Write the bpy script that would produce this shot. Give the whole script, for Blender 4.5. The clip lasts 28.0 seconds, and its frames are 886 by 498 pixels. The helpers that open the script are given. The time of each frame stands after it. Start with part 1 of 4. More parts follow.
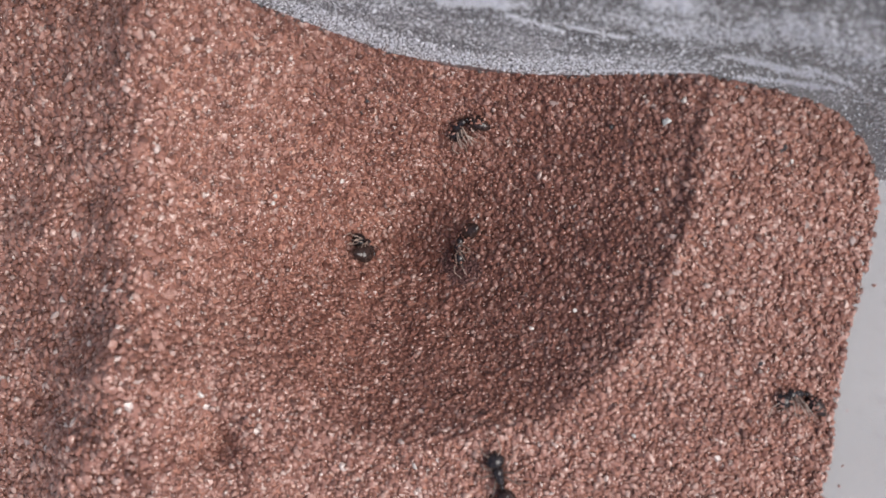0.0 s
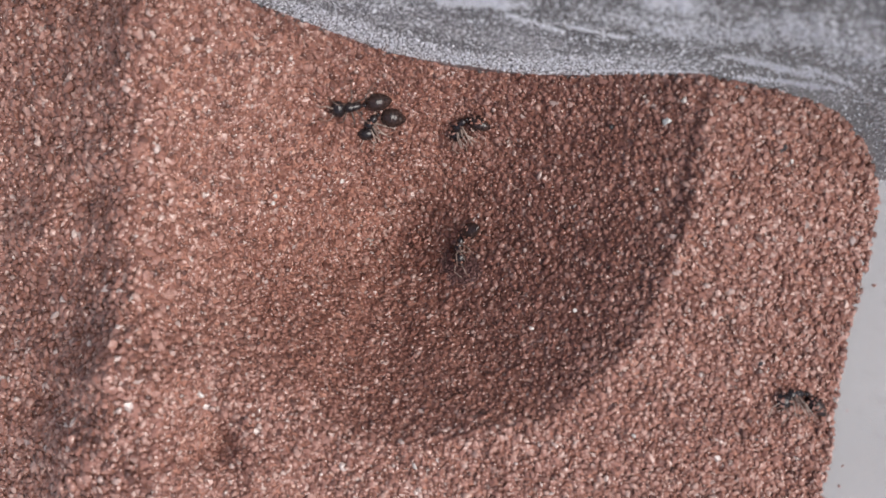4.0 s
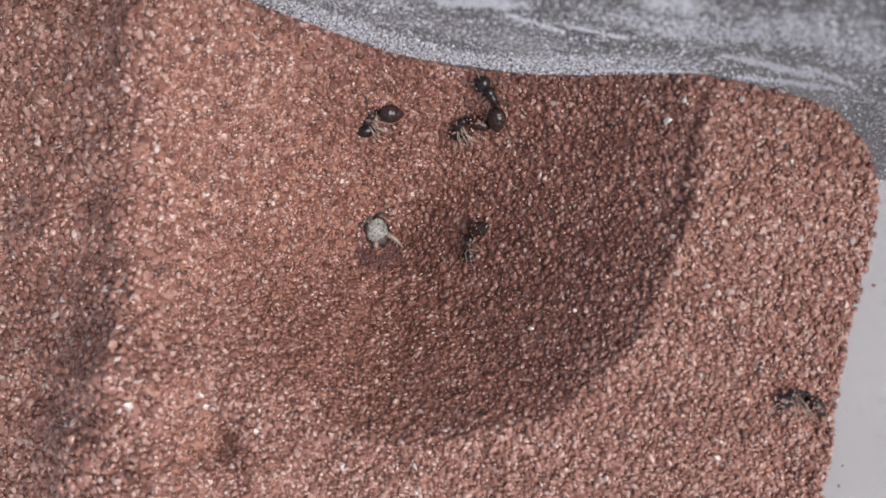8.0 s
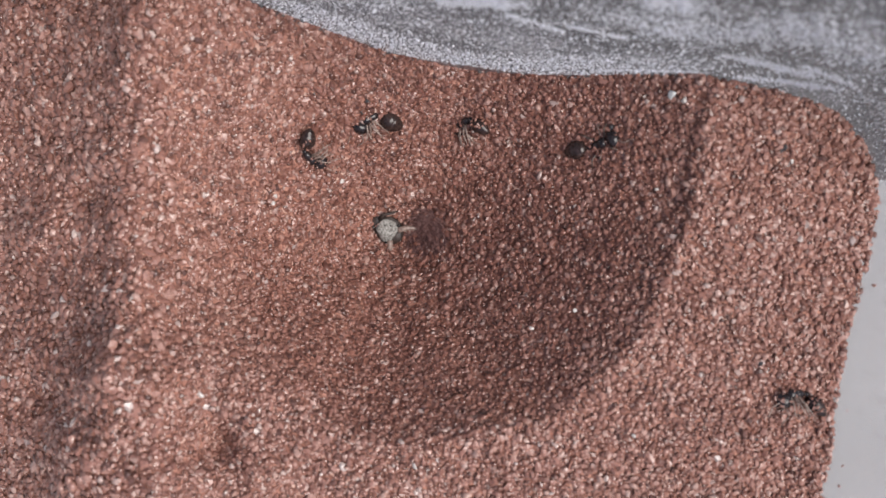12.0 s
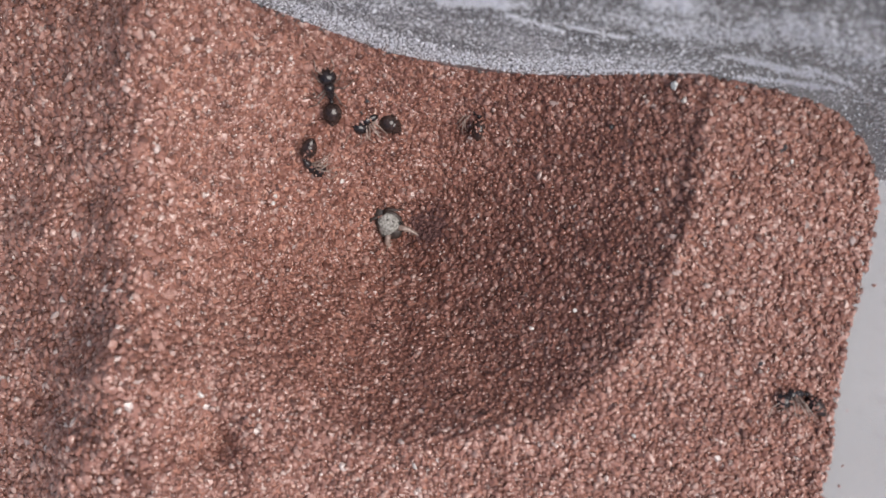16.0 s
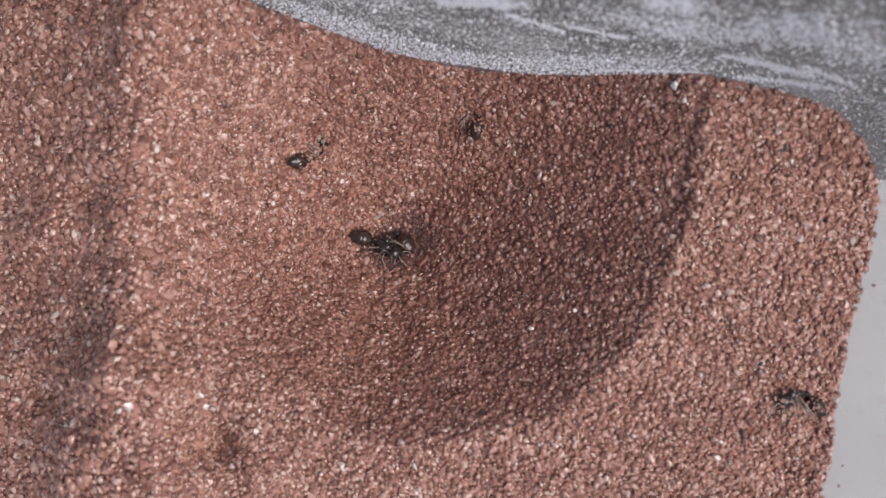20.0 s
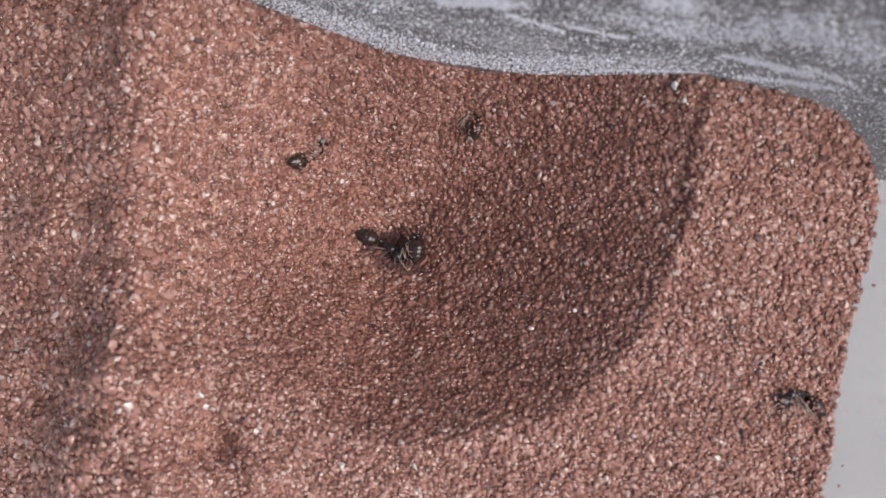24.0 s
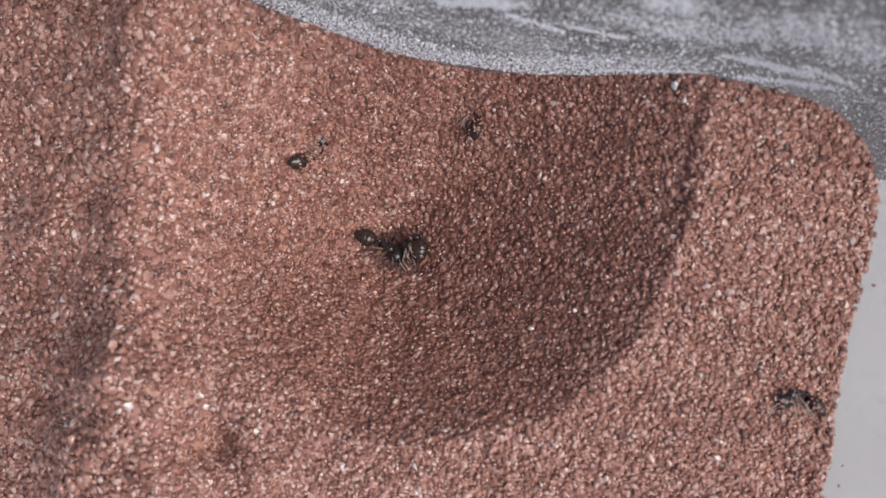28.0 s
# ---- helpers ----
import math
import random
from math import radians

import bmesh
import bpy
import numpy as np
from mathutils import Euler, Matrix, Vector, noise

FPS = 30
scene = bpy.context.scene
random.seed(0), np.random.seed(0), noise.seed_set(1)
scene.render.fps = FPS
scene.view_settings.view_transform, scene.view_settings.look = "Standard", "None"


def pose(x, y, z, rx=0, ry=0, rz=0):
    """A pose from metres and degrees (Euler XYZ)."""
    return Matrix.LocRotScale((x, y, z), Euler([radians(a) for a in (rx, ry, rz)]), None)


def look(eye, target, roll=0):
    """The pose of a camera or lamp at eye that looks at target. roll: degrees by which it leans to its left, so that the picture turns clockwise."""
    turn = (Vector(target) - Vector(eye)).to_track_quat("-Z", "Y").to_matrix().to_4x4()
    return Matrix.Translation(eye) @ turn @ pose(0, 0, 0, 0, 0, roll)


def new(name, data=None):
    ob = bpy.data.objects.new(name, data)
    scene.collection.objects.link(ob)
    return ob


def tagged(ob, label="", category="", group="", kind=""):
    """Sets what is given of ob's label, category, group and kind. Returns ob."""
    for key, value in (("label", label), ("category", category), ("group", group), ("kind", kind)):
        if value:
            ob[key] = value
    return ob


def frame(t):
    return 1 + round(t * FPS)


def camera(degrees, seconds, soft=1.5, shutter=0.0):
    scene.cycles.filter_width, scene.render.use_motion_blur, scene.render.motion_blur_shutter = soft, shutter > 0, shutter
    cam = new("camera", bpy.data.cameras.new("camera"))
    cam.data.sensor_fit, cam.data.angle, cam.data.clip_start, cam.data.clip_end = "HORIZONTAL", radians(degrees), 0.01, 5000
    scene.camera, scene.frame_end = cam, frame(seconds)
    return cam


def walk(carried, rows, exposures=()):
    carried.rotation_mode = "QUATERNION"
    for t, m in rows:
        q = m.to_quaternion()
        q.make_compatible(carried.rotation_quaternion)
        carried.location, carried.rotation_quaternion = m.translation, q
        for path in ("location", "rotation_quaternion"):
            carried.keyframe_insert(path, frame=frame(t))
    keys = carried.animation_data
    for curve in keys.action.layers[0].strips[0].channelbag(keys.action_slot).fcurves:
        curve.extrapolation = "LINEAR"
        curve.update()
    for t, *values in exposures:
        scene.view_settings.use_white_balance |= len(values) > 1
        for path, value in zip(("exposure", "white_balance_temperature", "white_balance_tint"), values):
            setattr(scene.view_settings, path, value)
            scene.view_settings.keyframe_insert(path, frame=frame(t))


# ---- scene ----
# An antlion's pit in the red sand of a plastic tub, seen from straight above. Lengths in MM are millimetres.
MM = 0.001
EYE = 110.8 * MM
cam = camera(46.0, 28.0, soft=1.6, shutter=0.5)
walk(cam, [(0.0, pose(0, 0, EYE)), (28.0, pose(0, 0, EYE))], exposures=[(0.0, 1.3, 6400, 12), (28.0, 1.3, 6400, 12)])
cam.data.dof.use_dof = True
cam.data.dof.focus_distance = 0.127
cam.data.dof.aperture_fstop = 34.0

# ---- world and light ----
SUN_FROM = Vector((0.48, -0.16, 0.86)).normalized()
world = bpy.data.worlds.new("world")
scene.world = world
world.use_nodes = True
wn = world.node_tree
sky = wn.nodes.new("ShaderNodeTexSky")
sky.sky_type = "NISHITA"
sky.sun_disc = False
sky.dust_density = 3.0
sky.air_density = 1.0
sky.ozone_density = 1.0
sky.sun_elevation = math.asin(SUN_FROM.z)
sky.sun_rotation = math.atan2(SUN_FROM.x, SUN_FROM.y)
wn.links.new(sky.outputs[0], wn.nodes["Background"].inputs[0])
wn.nodes["Background"].inputs[1].default_value = 0.04
sun = new("sun", bpy.data.lights.new("sun", "SUN"))
sun.data.energy = 1.5
sun.data.angle = radians(50)
sun.data.color = (1.0, 0.95, 0.89)
sun.matrix_world = look(SUN_FROM * 2, (0, 0, 0))


# ---- materials ----
def material(name):
    m = bpy.data.materials.new(name)
    m.use_nodes = True
    nt = m.node_tree
    return m, nt, nt.nodes["Principled BSDF"]


def add(nt, kind, **values):
    n = nt.nodes.new(kind)
    for key, value in values.items():
        n.inputs[key.replace("_", " ")].default_value = value
    return n


def ramp(nt, source, stops, smooth=True):
    n = nt.nodes.new("ShaderNodeValToRGB")
    el = n.color_ramp.elements
    while len(el) < len(stops):
        el.new(0.5)
    for e, (p, c) in zip(el, stops):
        e.position, e.color = p, (*c, 1) if len(c) == 3 else c
    if not smooth:
        n.color_ramp.interpolation = "CONSTANT"
    nt.links.new(source, n.inputs[0])
    return n.outputs[0]


def coords(nt, scale=(1, 1, 1)):
    tc = nt.nodes.new("ShaderNodeTexCoord")
    mp = nt.nodes.new("ShaderNodeMapping")
    mp.inputs["Scale"].default_value = scale
    nt.links.new(tc.outputs["Object"], mp.inputs[0])
    return mp.outputs[0]


def noise_of(nt, vec, scale, detail=3.0, rough=0.55):
    n = add(nt, "ShaderNodeTexNoise", Scale=scale, Detail=detail, Roughness=rough)
    nt.links.new(vec, n.inputs["Vector"])
    return n.outputs["Fac"]


def mixed(nt, fac, a, b, mode="MIX"):
    n = nt.nodes.new("ShaderNodeMix")
    n.data_type, n.blend_type = "RGBA", mode
    for sock, v in ((n.inputs[0], fac), (n.inputs[6], a), (n.inputs[7], b)):
        if isinstance(v, (int, float)):
            sock.default_value = v
        elif isinstance(v, tuple):
            sock.default_value = (*v, 1)
        else:
            nt.links.new(v, sock)
    return n.outputs[2]


def bumped(nt, bsdf, height, strength, distance):
    b = add(nt, "ShaderNodeBump", Strength=strength, Distance=distance)
    nt.links.new(height, b.inputs["Height"])
    nt.links.new(b.outputs[0], bsdf.inputs["Normal"])


def grain_material(name, shift=(1.0, 1.0, 1.0)):
    """Red quartz sand: every grain has its own tint, some pale and glassy, a few dark. shift: factor on the batch's
    colour.
    """
    m, nt, bsdf = material(name)
    geo = nt.nodes.new("ShaderNodeNewGeometry")
    rnd = geo.outputs["Random Per Island"]
    tint = ramp(nt, rnd, [(0.0, (0.12, 0.066, 0.055)), (0.06, (0.19, 0.095, 0.075)), (0.30, (0.27, 0.133, 0.102)),
                          (0.60, (0.34, 0.176, 0.138)), (0.86, (0.42, 0.24, 0.195)), (0.97, (0.49, 0.33, 0.28)),
                          (1.0, (0.60, 0.51, 0.47))])
    tint = mixed(nt, 1.0, tint, shift, "MULTIPLY")
    fine = noise_of(nt, coords(nt), 4200.0, 2.0)
    col = mixed(nt, 0.5, tint, ramp(nt, fine, [(0.30, (0.55, 0.52, 0.52)), (0.55, (0.95, 0.94, 0.94)), (0.70, (1.12, 1.12, 1.12))]), "MULTIPLY")
    broad = noise_of(nt, coords(nt), 150.0, 3.0)
    col = mixed(nt, 0.6, col, ramp(nt, broad, [(0.3, (0.84, 0.80, 0.80)), (0.7, (1.0, 0.97, 0.95))]), "MULTIPLY")
    nt.links.new(col, bsdf.inputs["Base Color"])
    sep = nt.nodes.new("ShaderNodeMath")
    sep.operation = "FRACT"
    mul = nt.nodes.new("ShaderNodeMath")
    mul.operation, mul.inputs[1].default_value = "MULTIPLY", 17.31
    nt.links.new(rnd, mul.inputs[0])
    nt.links.new(mul.outputs[0], sep.inputs[0])
    nt.links.new(ramp(nt, sep.outputs[0], [(0.0, (0.10,) * 3), (0.2, (0.18,) * 3), (0.6, (0.26,) * 3), (1.0, (0.40,) * 3)]), bsdf.inputs["Roughness"])
    bsdf.inputs["IOR"].default_value = 1.6
    bumped(nt, bsdf, fine, 0.25, 0.00004)
    return m


def bed_material():
    """The packed sand beneath the loose grains."""
    m, nt, bsdf = material("packed_sand")
    v = nt.nodes.new("ShaderNodeTexVoronoi")
    v.inputs["Scale"].default_value = 1900.0
    nt.links.new(coords(nt), v.inputs["Vector"])
    sep = nt.nodes.new("ShaderNodeSeparateColor")
    nt.links.new(v.outputs["Color"], sep.inputs[0])
    tint = ramp(nt, sep.outputs[0], [(0.0, (0.10, 0.045, 0.035)), (0.5, (0.28, 0.125, 0.09)), (0.9, (0.42, 0.21, 0.155)), (1.0, (0.6, 0.42, 0.35))])
    nt.links.new(tint, bsdf.inputs["Base Color"])
    bsdf.inputs["Roughness"].default_value = 0.8
    bumped(nt, bsdf, v.outputs["Distance"], 0.8, 0.0003)
    return m


def chitin(name, dark, light, rough, scale=2500.0, dust=0.0):
    m, nt, bsdf = material(name)
    n = noise_of(nt, coords(nt), scale, 3.0)
    col = ramp(nt, n, [(0.35, dark), (0.7, light)])
    if dust:
        specks = noise_of(nt, coords(nt), 5200.0, 2.0, 0.6)
        col = mixed(nt, ramp(nt, specks, [(0.60 - dust, (0, 0, 0)), (0.70 - dust, (0.8,) * 3)]), col, (0.30, 0.17, 0.14))
    nt.links.new(col, bsdf.inputs["Base Color"])
    nt.links.new(ramp(nt, noise_of(nt, coords(nt), scale * 2.2, 2.0), [(0.3, (rough * 0.7,) * 3), (0.7, (rough * 1.5,) * 3)]), bsdf.inputs["Roughness"])
    bumped(nt, bsdf, n, 0.25, 0.00004)
    return m


def plastic_material(name, clear, base, dusty):
    """Clouded plastic: part clear, part milky, with dust and scratches on its inner face."""
    m, nt, bsdf = material(name)
    out = nt.nodes["Material Output"]
    vec = coords(nt)
    haze = noise_of(nt, vec, 90.0, 4.0)
    milk = ramp(nt, haze, [(0.36, tuple(c * (0.6 if dusty else 0.88) for c in base)), (0.64, tuple(c * (1.5 if dusty else 1.0) for c in base))])
    if dusty:
        streak = noise_of(nt, coords(nt, (48, 48, 90)), 1.0, 7.0, 0.68)
        fine = noise_of(nt, coords(nt, (1, 1, 0.25)), 4200.0, 2.0, 0.6)
        speck = ramp(nt, fine, [(0.52, (0, 0, 0)), (0.60, (1, 1, 1))])
        lanes = ramp(nt, streak, [(0.42, (0.16,) * 3), (0.51, (0.42,) * 3), (0.57, (0.9,) * 3), (0.63, (1, 1, 1))])
        amount = mixed(nt, 1.0, speck, lanes, "MULTIPLY")
        milk = mixed(nt, amount, milk, (0.90, 0.90, 0.92))
        film = ramp(nt, streak, [(0.56, (0, 0, 0)), (0.70, (0.75,) * 3)])
        milk = mixed(nt, film, milk, (0.80, 0.80, 0.83))
        # dust that has settled just over the sand
        sep = nt.nodes.new("ShaderNodeSeparateXYZ")
        nt.links.new(vec, sep.inputs[0])
        up = nt.nodes.new("ShaderNodeMapRange")
        for sock, v in ((1, -0.004), (2, 0.010), (3, 0.4), (4, 0.0)):
            up.inputs[sock].default_value = v
        nt.links.new(sep.outputs["Z"], up.inputs[0])
        milk = mixed(nt, up.outputs[0], milk, ramp(nt, fine, [(0.40, (0.26, 0.26, 0.27)), (0.60, (0.66, 0.66, 0.67))]))
        bumped(nt, bsdf, fine, 0.5, 0.0001)
        bsdf.inputs["Roughness"].default_value = 0.5
    else:
        scratch = noise_of(nt, coords(nt, (500, 60, 900)), 1.0, 5.0, 0.6)
        milk = mixed(nt, ramp(nt, scratch, [(0.54, (0, 0, 0)), (0.66, (0.6,) * 3)]), milk, (0.92, 0.92, 0.92))
        bumped(nt, bsdf, scratch, 0.15, 0.0001)
        bsdf.inputs["Roughness"].default_value = 0.32
        marks = noise_of(nt, coords(nt, (420, 900, 260)), 1.0, 3.0, 0.5)
        body = ramp(nt, marks, [(0.60, (1 - clear,) * 3), (0.70, (1.06 - clear,) * 3)])
    nt.links.new(milk, bsdf.inputs["Base Color"])
    see = nt.nodes.new("ShaderNodeBsdfTransparent")
    mix = nt.nodes.new("ShaderNodeMixShader")
    mix.inputs[0].default_value = 1 - clear
    if not dusty:
        nt.links.new(body, mix.inputs[0])
    nt.links.new(see.outputs[0], mix.inputs[1])
    nt.links.new(bsdf.outputs[0], mix.inputs[2])
    nt.links.new(mix.outputs[0], out.inputs["Surface"])
    return m


def plain(name, low, high, rough, scale):
    m, nt, bsdf = material(name)
    n = noise_of(nt, coords(nt), scale, 5.0)
    nt.links.new(ramp(nt, n, [(0.3, low), (0.7, high)]), bsdf.inputs["Base Color"])
    bsdf.inputs["Roughness"].default_value = rough
    bumped(nt, bsdf, n, 0.2, 0.0005)
    return m


GRAIN = grain_material("sand_grain")
# lightened copy of GRAIN: the brightness of airborne sand is put into its colour
FLUNG = grain_material("flung_lit_sand", (1.22, 1.16, 1.16))
LINING_GRAIN = grain_material("lining_brown_sand", (0.84, 0.78, 0.77))
BED = bed_material()
ANT_BLACK = chitin("ant_black_chitin", (0.014, 0.011, 0.012), (0.038, 0.030, 0.031), 0.16, dust=0.0)
ANT_BROWN = chitin("ant_brown_chitin", (0.018, 0.012, 0.011), (0.055, 0.034, 0.030), 0.13, dust=0.0)
ANT_LEG = chitin("ant_leg_chitin", (0.18, 0.13, 0.11), (0.40, 0.31, 0.26), 0.3)
LEG_DARK = chitin("ant_leg_dark", (0.06, 0.042, 0.036), (0.17, 0.125, 0.105), 0.3)
LION_SKIN = chitin("antlion_dusty_skin", (0.10, 0.095, 0.085), (0.47, 0.46, 0.43), 0.85, 3200.0, dust=-0.05)
LION_JAW = chitin("antlion_jaw", (0.17, 0.12, 0.10), (0.34, 0.26, 0.225), 0.35)
# also colours the parts that stand in for shade round the antlion's head
LION_DARK = chitin("antlion_dark_brown", (0.022, 0.015, 0.013), (0.055, 0.038, 0.032), 0.5)
LION_BODY = chitin("antlion_body", (0.10, 0.075, 0.06), (0.24, 0.19, 0.16), 0.8, 1500.0)
EYE_BLACK = chitin("eye_black", (0.008, 0.008, 0.008), (0.015, 0.013, 0.012), 0.15)
TUB_DUSTY = plastic_material("dusty_plastic", 0.4, (0.084, 0.087, 0.10), True)
TUB_CLEAR = plastic_material("milky_plastic", 0.80, (0.76, 0.76, 0.75), False)
TABLE = plain("table_laminate", (0.285, 0.293, 0.300), (0.340, 0.348, 0.356), 0.5, 40.0)
PAINT = plain("wall_paint", (0.58, 0.54, 0.49), (0.64, 0.60, 0.55), 0.8, 6.0)
FLOOR = plain("floor_lino", (0.20, 0.19, 0.18), (0.27, 0.26, 0.25), 0.6, 8.0)
# dark tone for dug-up sand and for the shade in the antlion's hollow
DUG_SHADE = plain("dug_shade_sand", (0.075, 0.037, 0.036), (0.16, 0.076, 0.068), 0.7, 2500.0)
DUST = plain("pale_dust", (0.72, 0.73, 0.78), (0.88, 0.89, 0.94), 0.45, 4000.0)
FLAKE = plain("pale_flake", (0.45, 0.47, 0.46), (0.72, 0.74, 0.72), 0.6, 3000.0)

# ---- the sand's shape ----
PIT = (-7.1, 1.0)
PIT_DEPTH = 24.5
# Distance from the pit's middle to its rim every 30 degrees, against the clock from the side wall.
RIM = np.fft.rfft([29.8, 34.8, 34.6, 29.0, 27.0, 26.0, 25.0, 22.0, 19.2, 20.6, 22.0, 26.6]) / 12
_rng = np.random.default_rng(31)
MOUNDS = [(_rng.uniform(-52, -31), _rng.uniform(-30, 31), _rng.uniform(1.4, 3.6), _rng.uniform(-1.2, 1.3)) for _ in range(46)]
MOUNDS += [(_rng.uniform(20, 46), _rng.uniform(-30, 14), _rng.uniform(1.5, 3.5), _rng.uniform(-0.35, 0.3)) for _ in range(26)]
MOUNDS += [(_rng.uniform(-30, 20), _rng.uniform(-32, -21), _rng.uniform(1.5, 3.0), _rng.uniform(-0.6, 0.5)) for _ in range(22)]
MOUNDS += [(-24.2, -19.8, 2.2, -1.7), (-25.2, -17.6, 1.4, -1.0), (-23.0, -21.6, 1.2, -0.9), (-24.8, -15.0, 1.5, -1.3), (-22.0, -23.8, 1.8, -1.4), (-26.8, -20.5, 1.3, 0.8), (-21.0, -18.6, 1.2, 0.5), (-33.5, -12.5, 4.5, 2.6), (-20.0, -24.0, 3.4, 2.2), (-24.6, -21.0, 2.0, -1.8), (-39.0, -24.5, 4.5, 3.0), (-44.0, -16.5, 4.0, -2.2), (-28.5, -24.5, 3.0, 1.4), (-37.0, 10.0, 3.0, 0.8), (-46.0, 4.0, 4.0, 1.0), (34.5, -23.0, 3.5, -1.0)]


def rim_of(a):
    """Distance in mm from the pit's middle to its rim in the direction a."""
    rim = RIM[0].real + 0 * a
    for k in (1, 2, 3, 4, 5):
        rim = rim + 2 * (RIM[k] * np.exp(1j * k * a)).real
    rim = rim + (RIM[6] * np.exp(6j * a)).real
    return rim + 0.30 * np.sin(7 * a + 1) + 0.22 * np.sin(13 * a)


def sand_z(x, y):
    """Height of the sand in mm at (x, y) mm."""
    x, y = np.asarray(x, float), np.asarray(y, float)
    dx, dy = x - PIT[0], y - PIT[1]
    a = np.arctan2(dy, dx)
    rim = rim_of(a)
    cone = -PIT_DEPTH * (1 - np.sqrt(dx * dx + dy * dy + 7.0) / rim)
    cone = cone + 0.16 * np.sin(0.55 * x + 0.3 * y) * np.sin(0.47 * y - 0.21 * x + 1)
    lip = np.maximum(np.clip(np.cos(a - 0.45), 0, 1) ** 3, 0.6 * np.clip(np.cos(a + 1.15), 0, 1) ** 2)
    in_by = np.maximum(rim + 2.2 - np.hypot(dx, dy), 0)
    cone = cone - 0.7 * lip * (1 - np.exp(-in_by / 0.9)) * np.exp(-in_by / 9)
    crest = x + 28.6 + 5.0 / (1 + np.exp((y + 9) / 2.5)) + 0.7 * np.sin(0.33 * y + 1) + 0.5 * np.sin(0.85 * y)
    left = np.logaddexp(0, -crest / 3.4) * 3.4
    flat = 1.6 / (1 + np.exp(-(x + 12) / 4.0)) + 5.0 * np.exp(-(crest / 8.5) ** 2) - 0.52 * left - 0.26 * np.logaddexp(0, -(y + 21.5) / 1.0) - 0.03 * np.maximum(x - 25, 0) ** 1.4 + 0.09 * np.maximum(y, 0) / (1 + np.exp(-(x - 20) / 2.0))
    for cx, cy, w, h in MOUNDS:
        flat = flat + h * np.exp(-((x - cx) ** 2 + (y - cy) ** 2) / (w * w))
    soft = 0.08 + 6.0 / (1 + np.exp((x + 18) / 3.0))
    z = 0.5 * (flat + cone - np.sqrt((flat - cone) ** 2 + soft))
    for cx, cy, w, h in ((-6.0, 0.6, 2.1, -0.4), (-7.8, 2.4, 1.5, -0.2),
                         (26.6, 15.8, 1.0, -1.1), (26.3, 13.4, 0.8, -0.8), (25.9, 11.2, 0.9, -0.9), (25.6, 8.4, 0.8, -0.6), (24.7, 5.2, 0.8, -0.5)):
        z = z + h * np.exp(-((x - cx) ** 2 + (y - cy) ** 2) / (w * w))
    return z


GRID = 0.4
LEVEL = sand_z(*np.meshgrid(np.arange(-60, 56, GRID), np.arange(-60, 46, GRID)))


def level(x, y):
    """The sand's height at one point, read between the grid's corners."""
    u, v = (x + 60) / GRID, (y + 60) / GRID
    i, j = int(u), int(v)
    u, v = u - i, v - j
    return float((LEVEL[j, i] * (1 - u) + LEVEL[j, i + 1] * u) * (1 - v) + (LEVEL[j + 1, i] * (1 - u) + LEVEL[j + 1, i + 1] * u) * v)


def sand_normal(x, y):
    e = 1.7
    return Vector((-(level(x + e, y) - level(x - e, y)) / (2 * e), -(level(x, y + e) - level(x, y - e)) / (2 * e), 1)).normalized()


def on_sand(x, y, heading=0.0, lift=0.0, roll=0.0, pitch=0.0):
    """The pose of a thing that lies on the sand at (x, y) mm, lift mm over it, turned to heading degrees."""
    n = sand_normal(x, y)
    ahead = Vector((math.cos(radians(heading)), math.sin(radians(heading)), 0))
    side = n.cross(ahead).normalized()
    ahead = side.cross(n)
    m = Matrix((ahead, side, n)).transposed().to_4x4()
    m.translation = Vector((x, y, level(x, y))) * MM + n * lift * MM
    return m @ pose(0, 0, 0, roll, pitch, 0)


# ---- mesh helpers ----
def mesh_of(name, verts, faces, mat, smooth=False):
    me = bpy.data.meshes.new(name)
    me.from_pydata(verts, [], faces)
    me.materials.append(mat)
    if smooth:
        me.shade_smooth()
    me.update()
    return me


def part(name, me, parent, label="", m=None):
    ob = new(name, me)
    ob.parent = parent
    if m is not None:
        ob.matrix_basis = m
    if label:
        tagged(ob, label)
    return ob


def thing(name, label, category, group="", kind=""):
    return tagged(new(name), label, category, group, kind)


def lathe(name, profile, mat, flat=1.0, sides=16, droop=0.0, wobble=0.0):
    """A body of revolution along x from rows (x, radius) in mm, flattened in height."""
    verts, faces = [], []
    for i, (x, r) in enumerate(profile):
        for k in range(sides):
            a = 2 * math.pi * k / sides
            w = 1 + wobble * math.sin(3 * a + i)
            verts.append((x * MM, r * w * math.cos(a) * MM, (r * w * flat * math.sin(a) + droop * x * x) * MM))
    n = len(profile)
    for i in range(n - 1):
        for k in range(sides):
            j = (k + 1) % sides
            faces.append((i * sides + k, i * sides + j, (i + 1) * sides + j, (i + 1) * sides + k))
    faces.append(tuple(range(sides))[::-1])
    faces.append(tuple((n - 1) * sides + k for k in range(sides)))
    return mesh_of(name, verts, faces, mat, True)


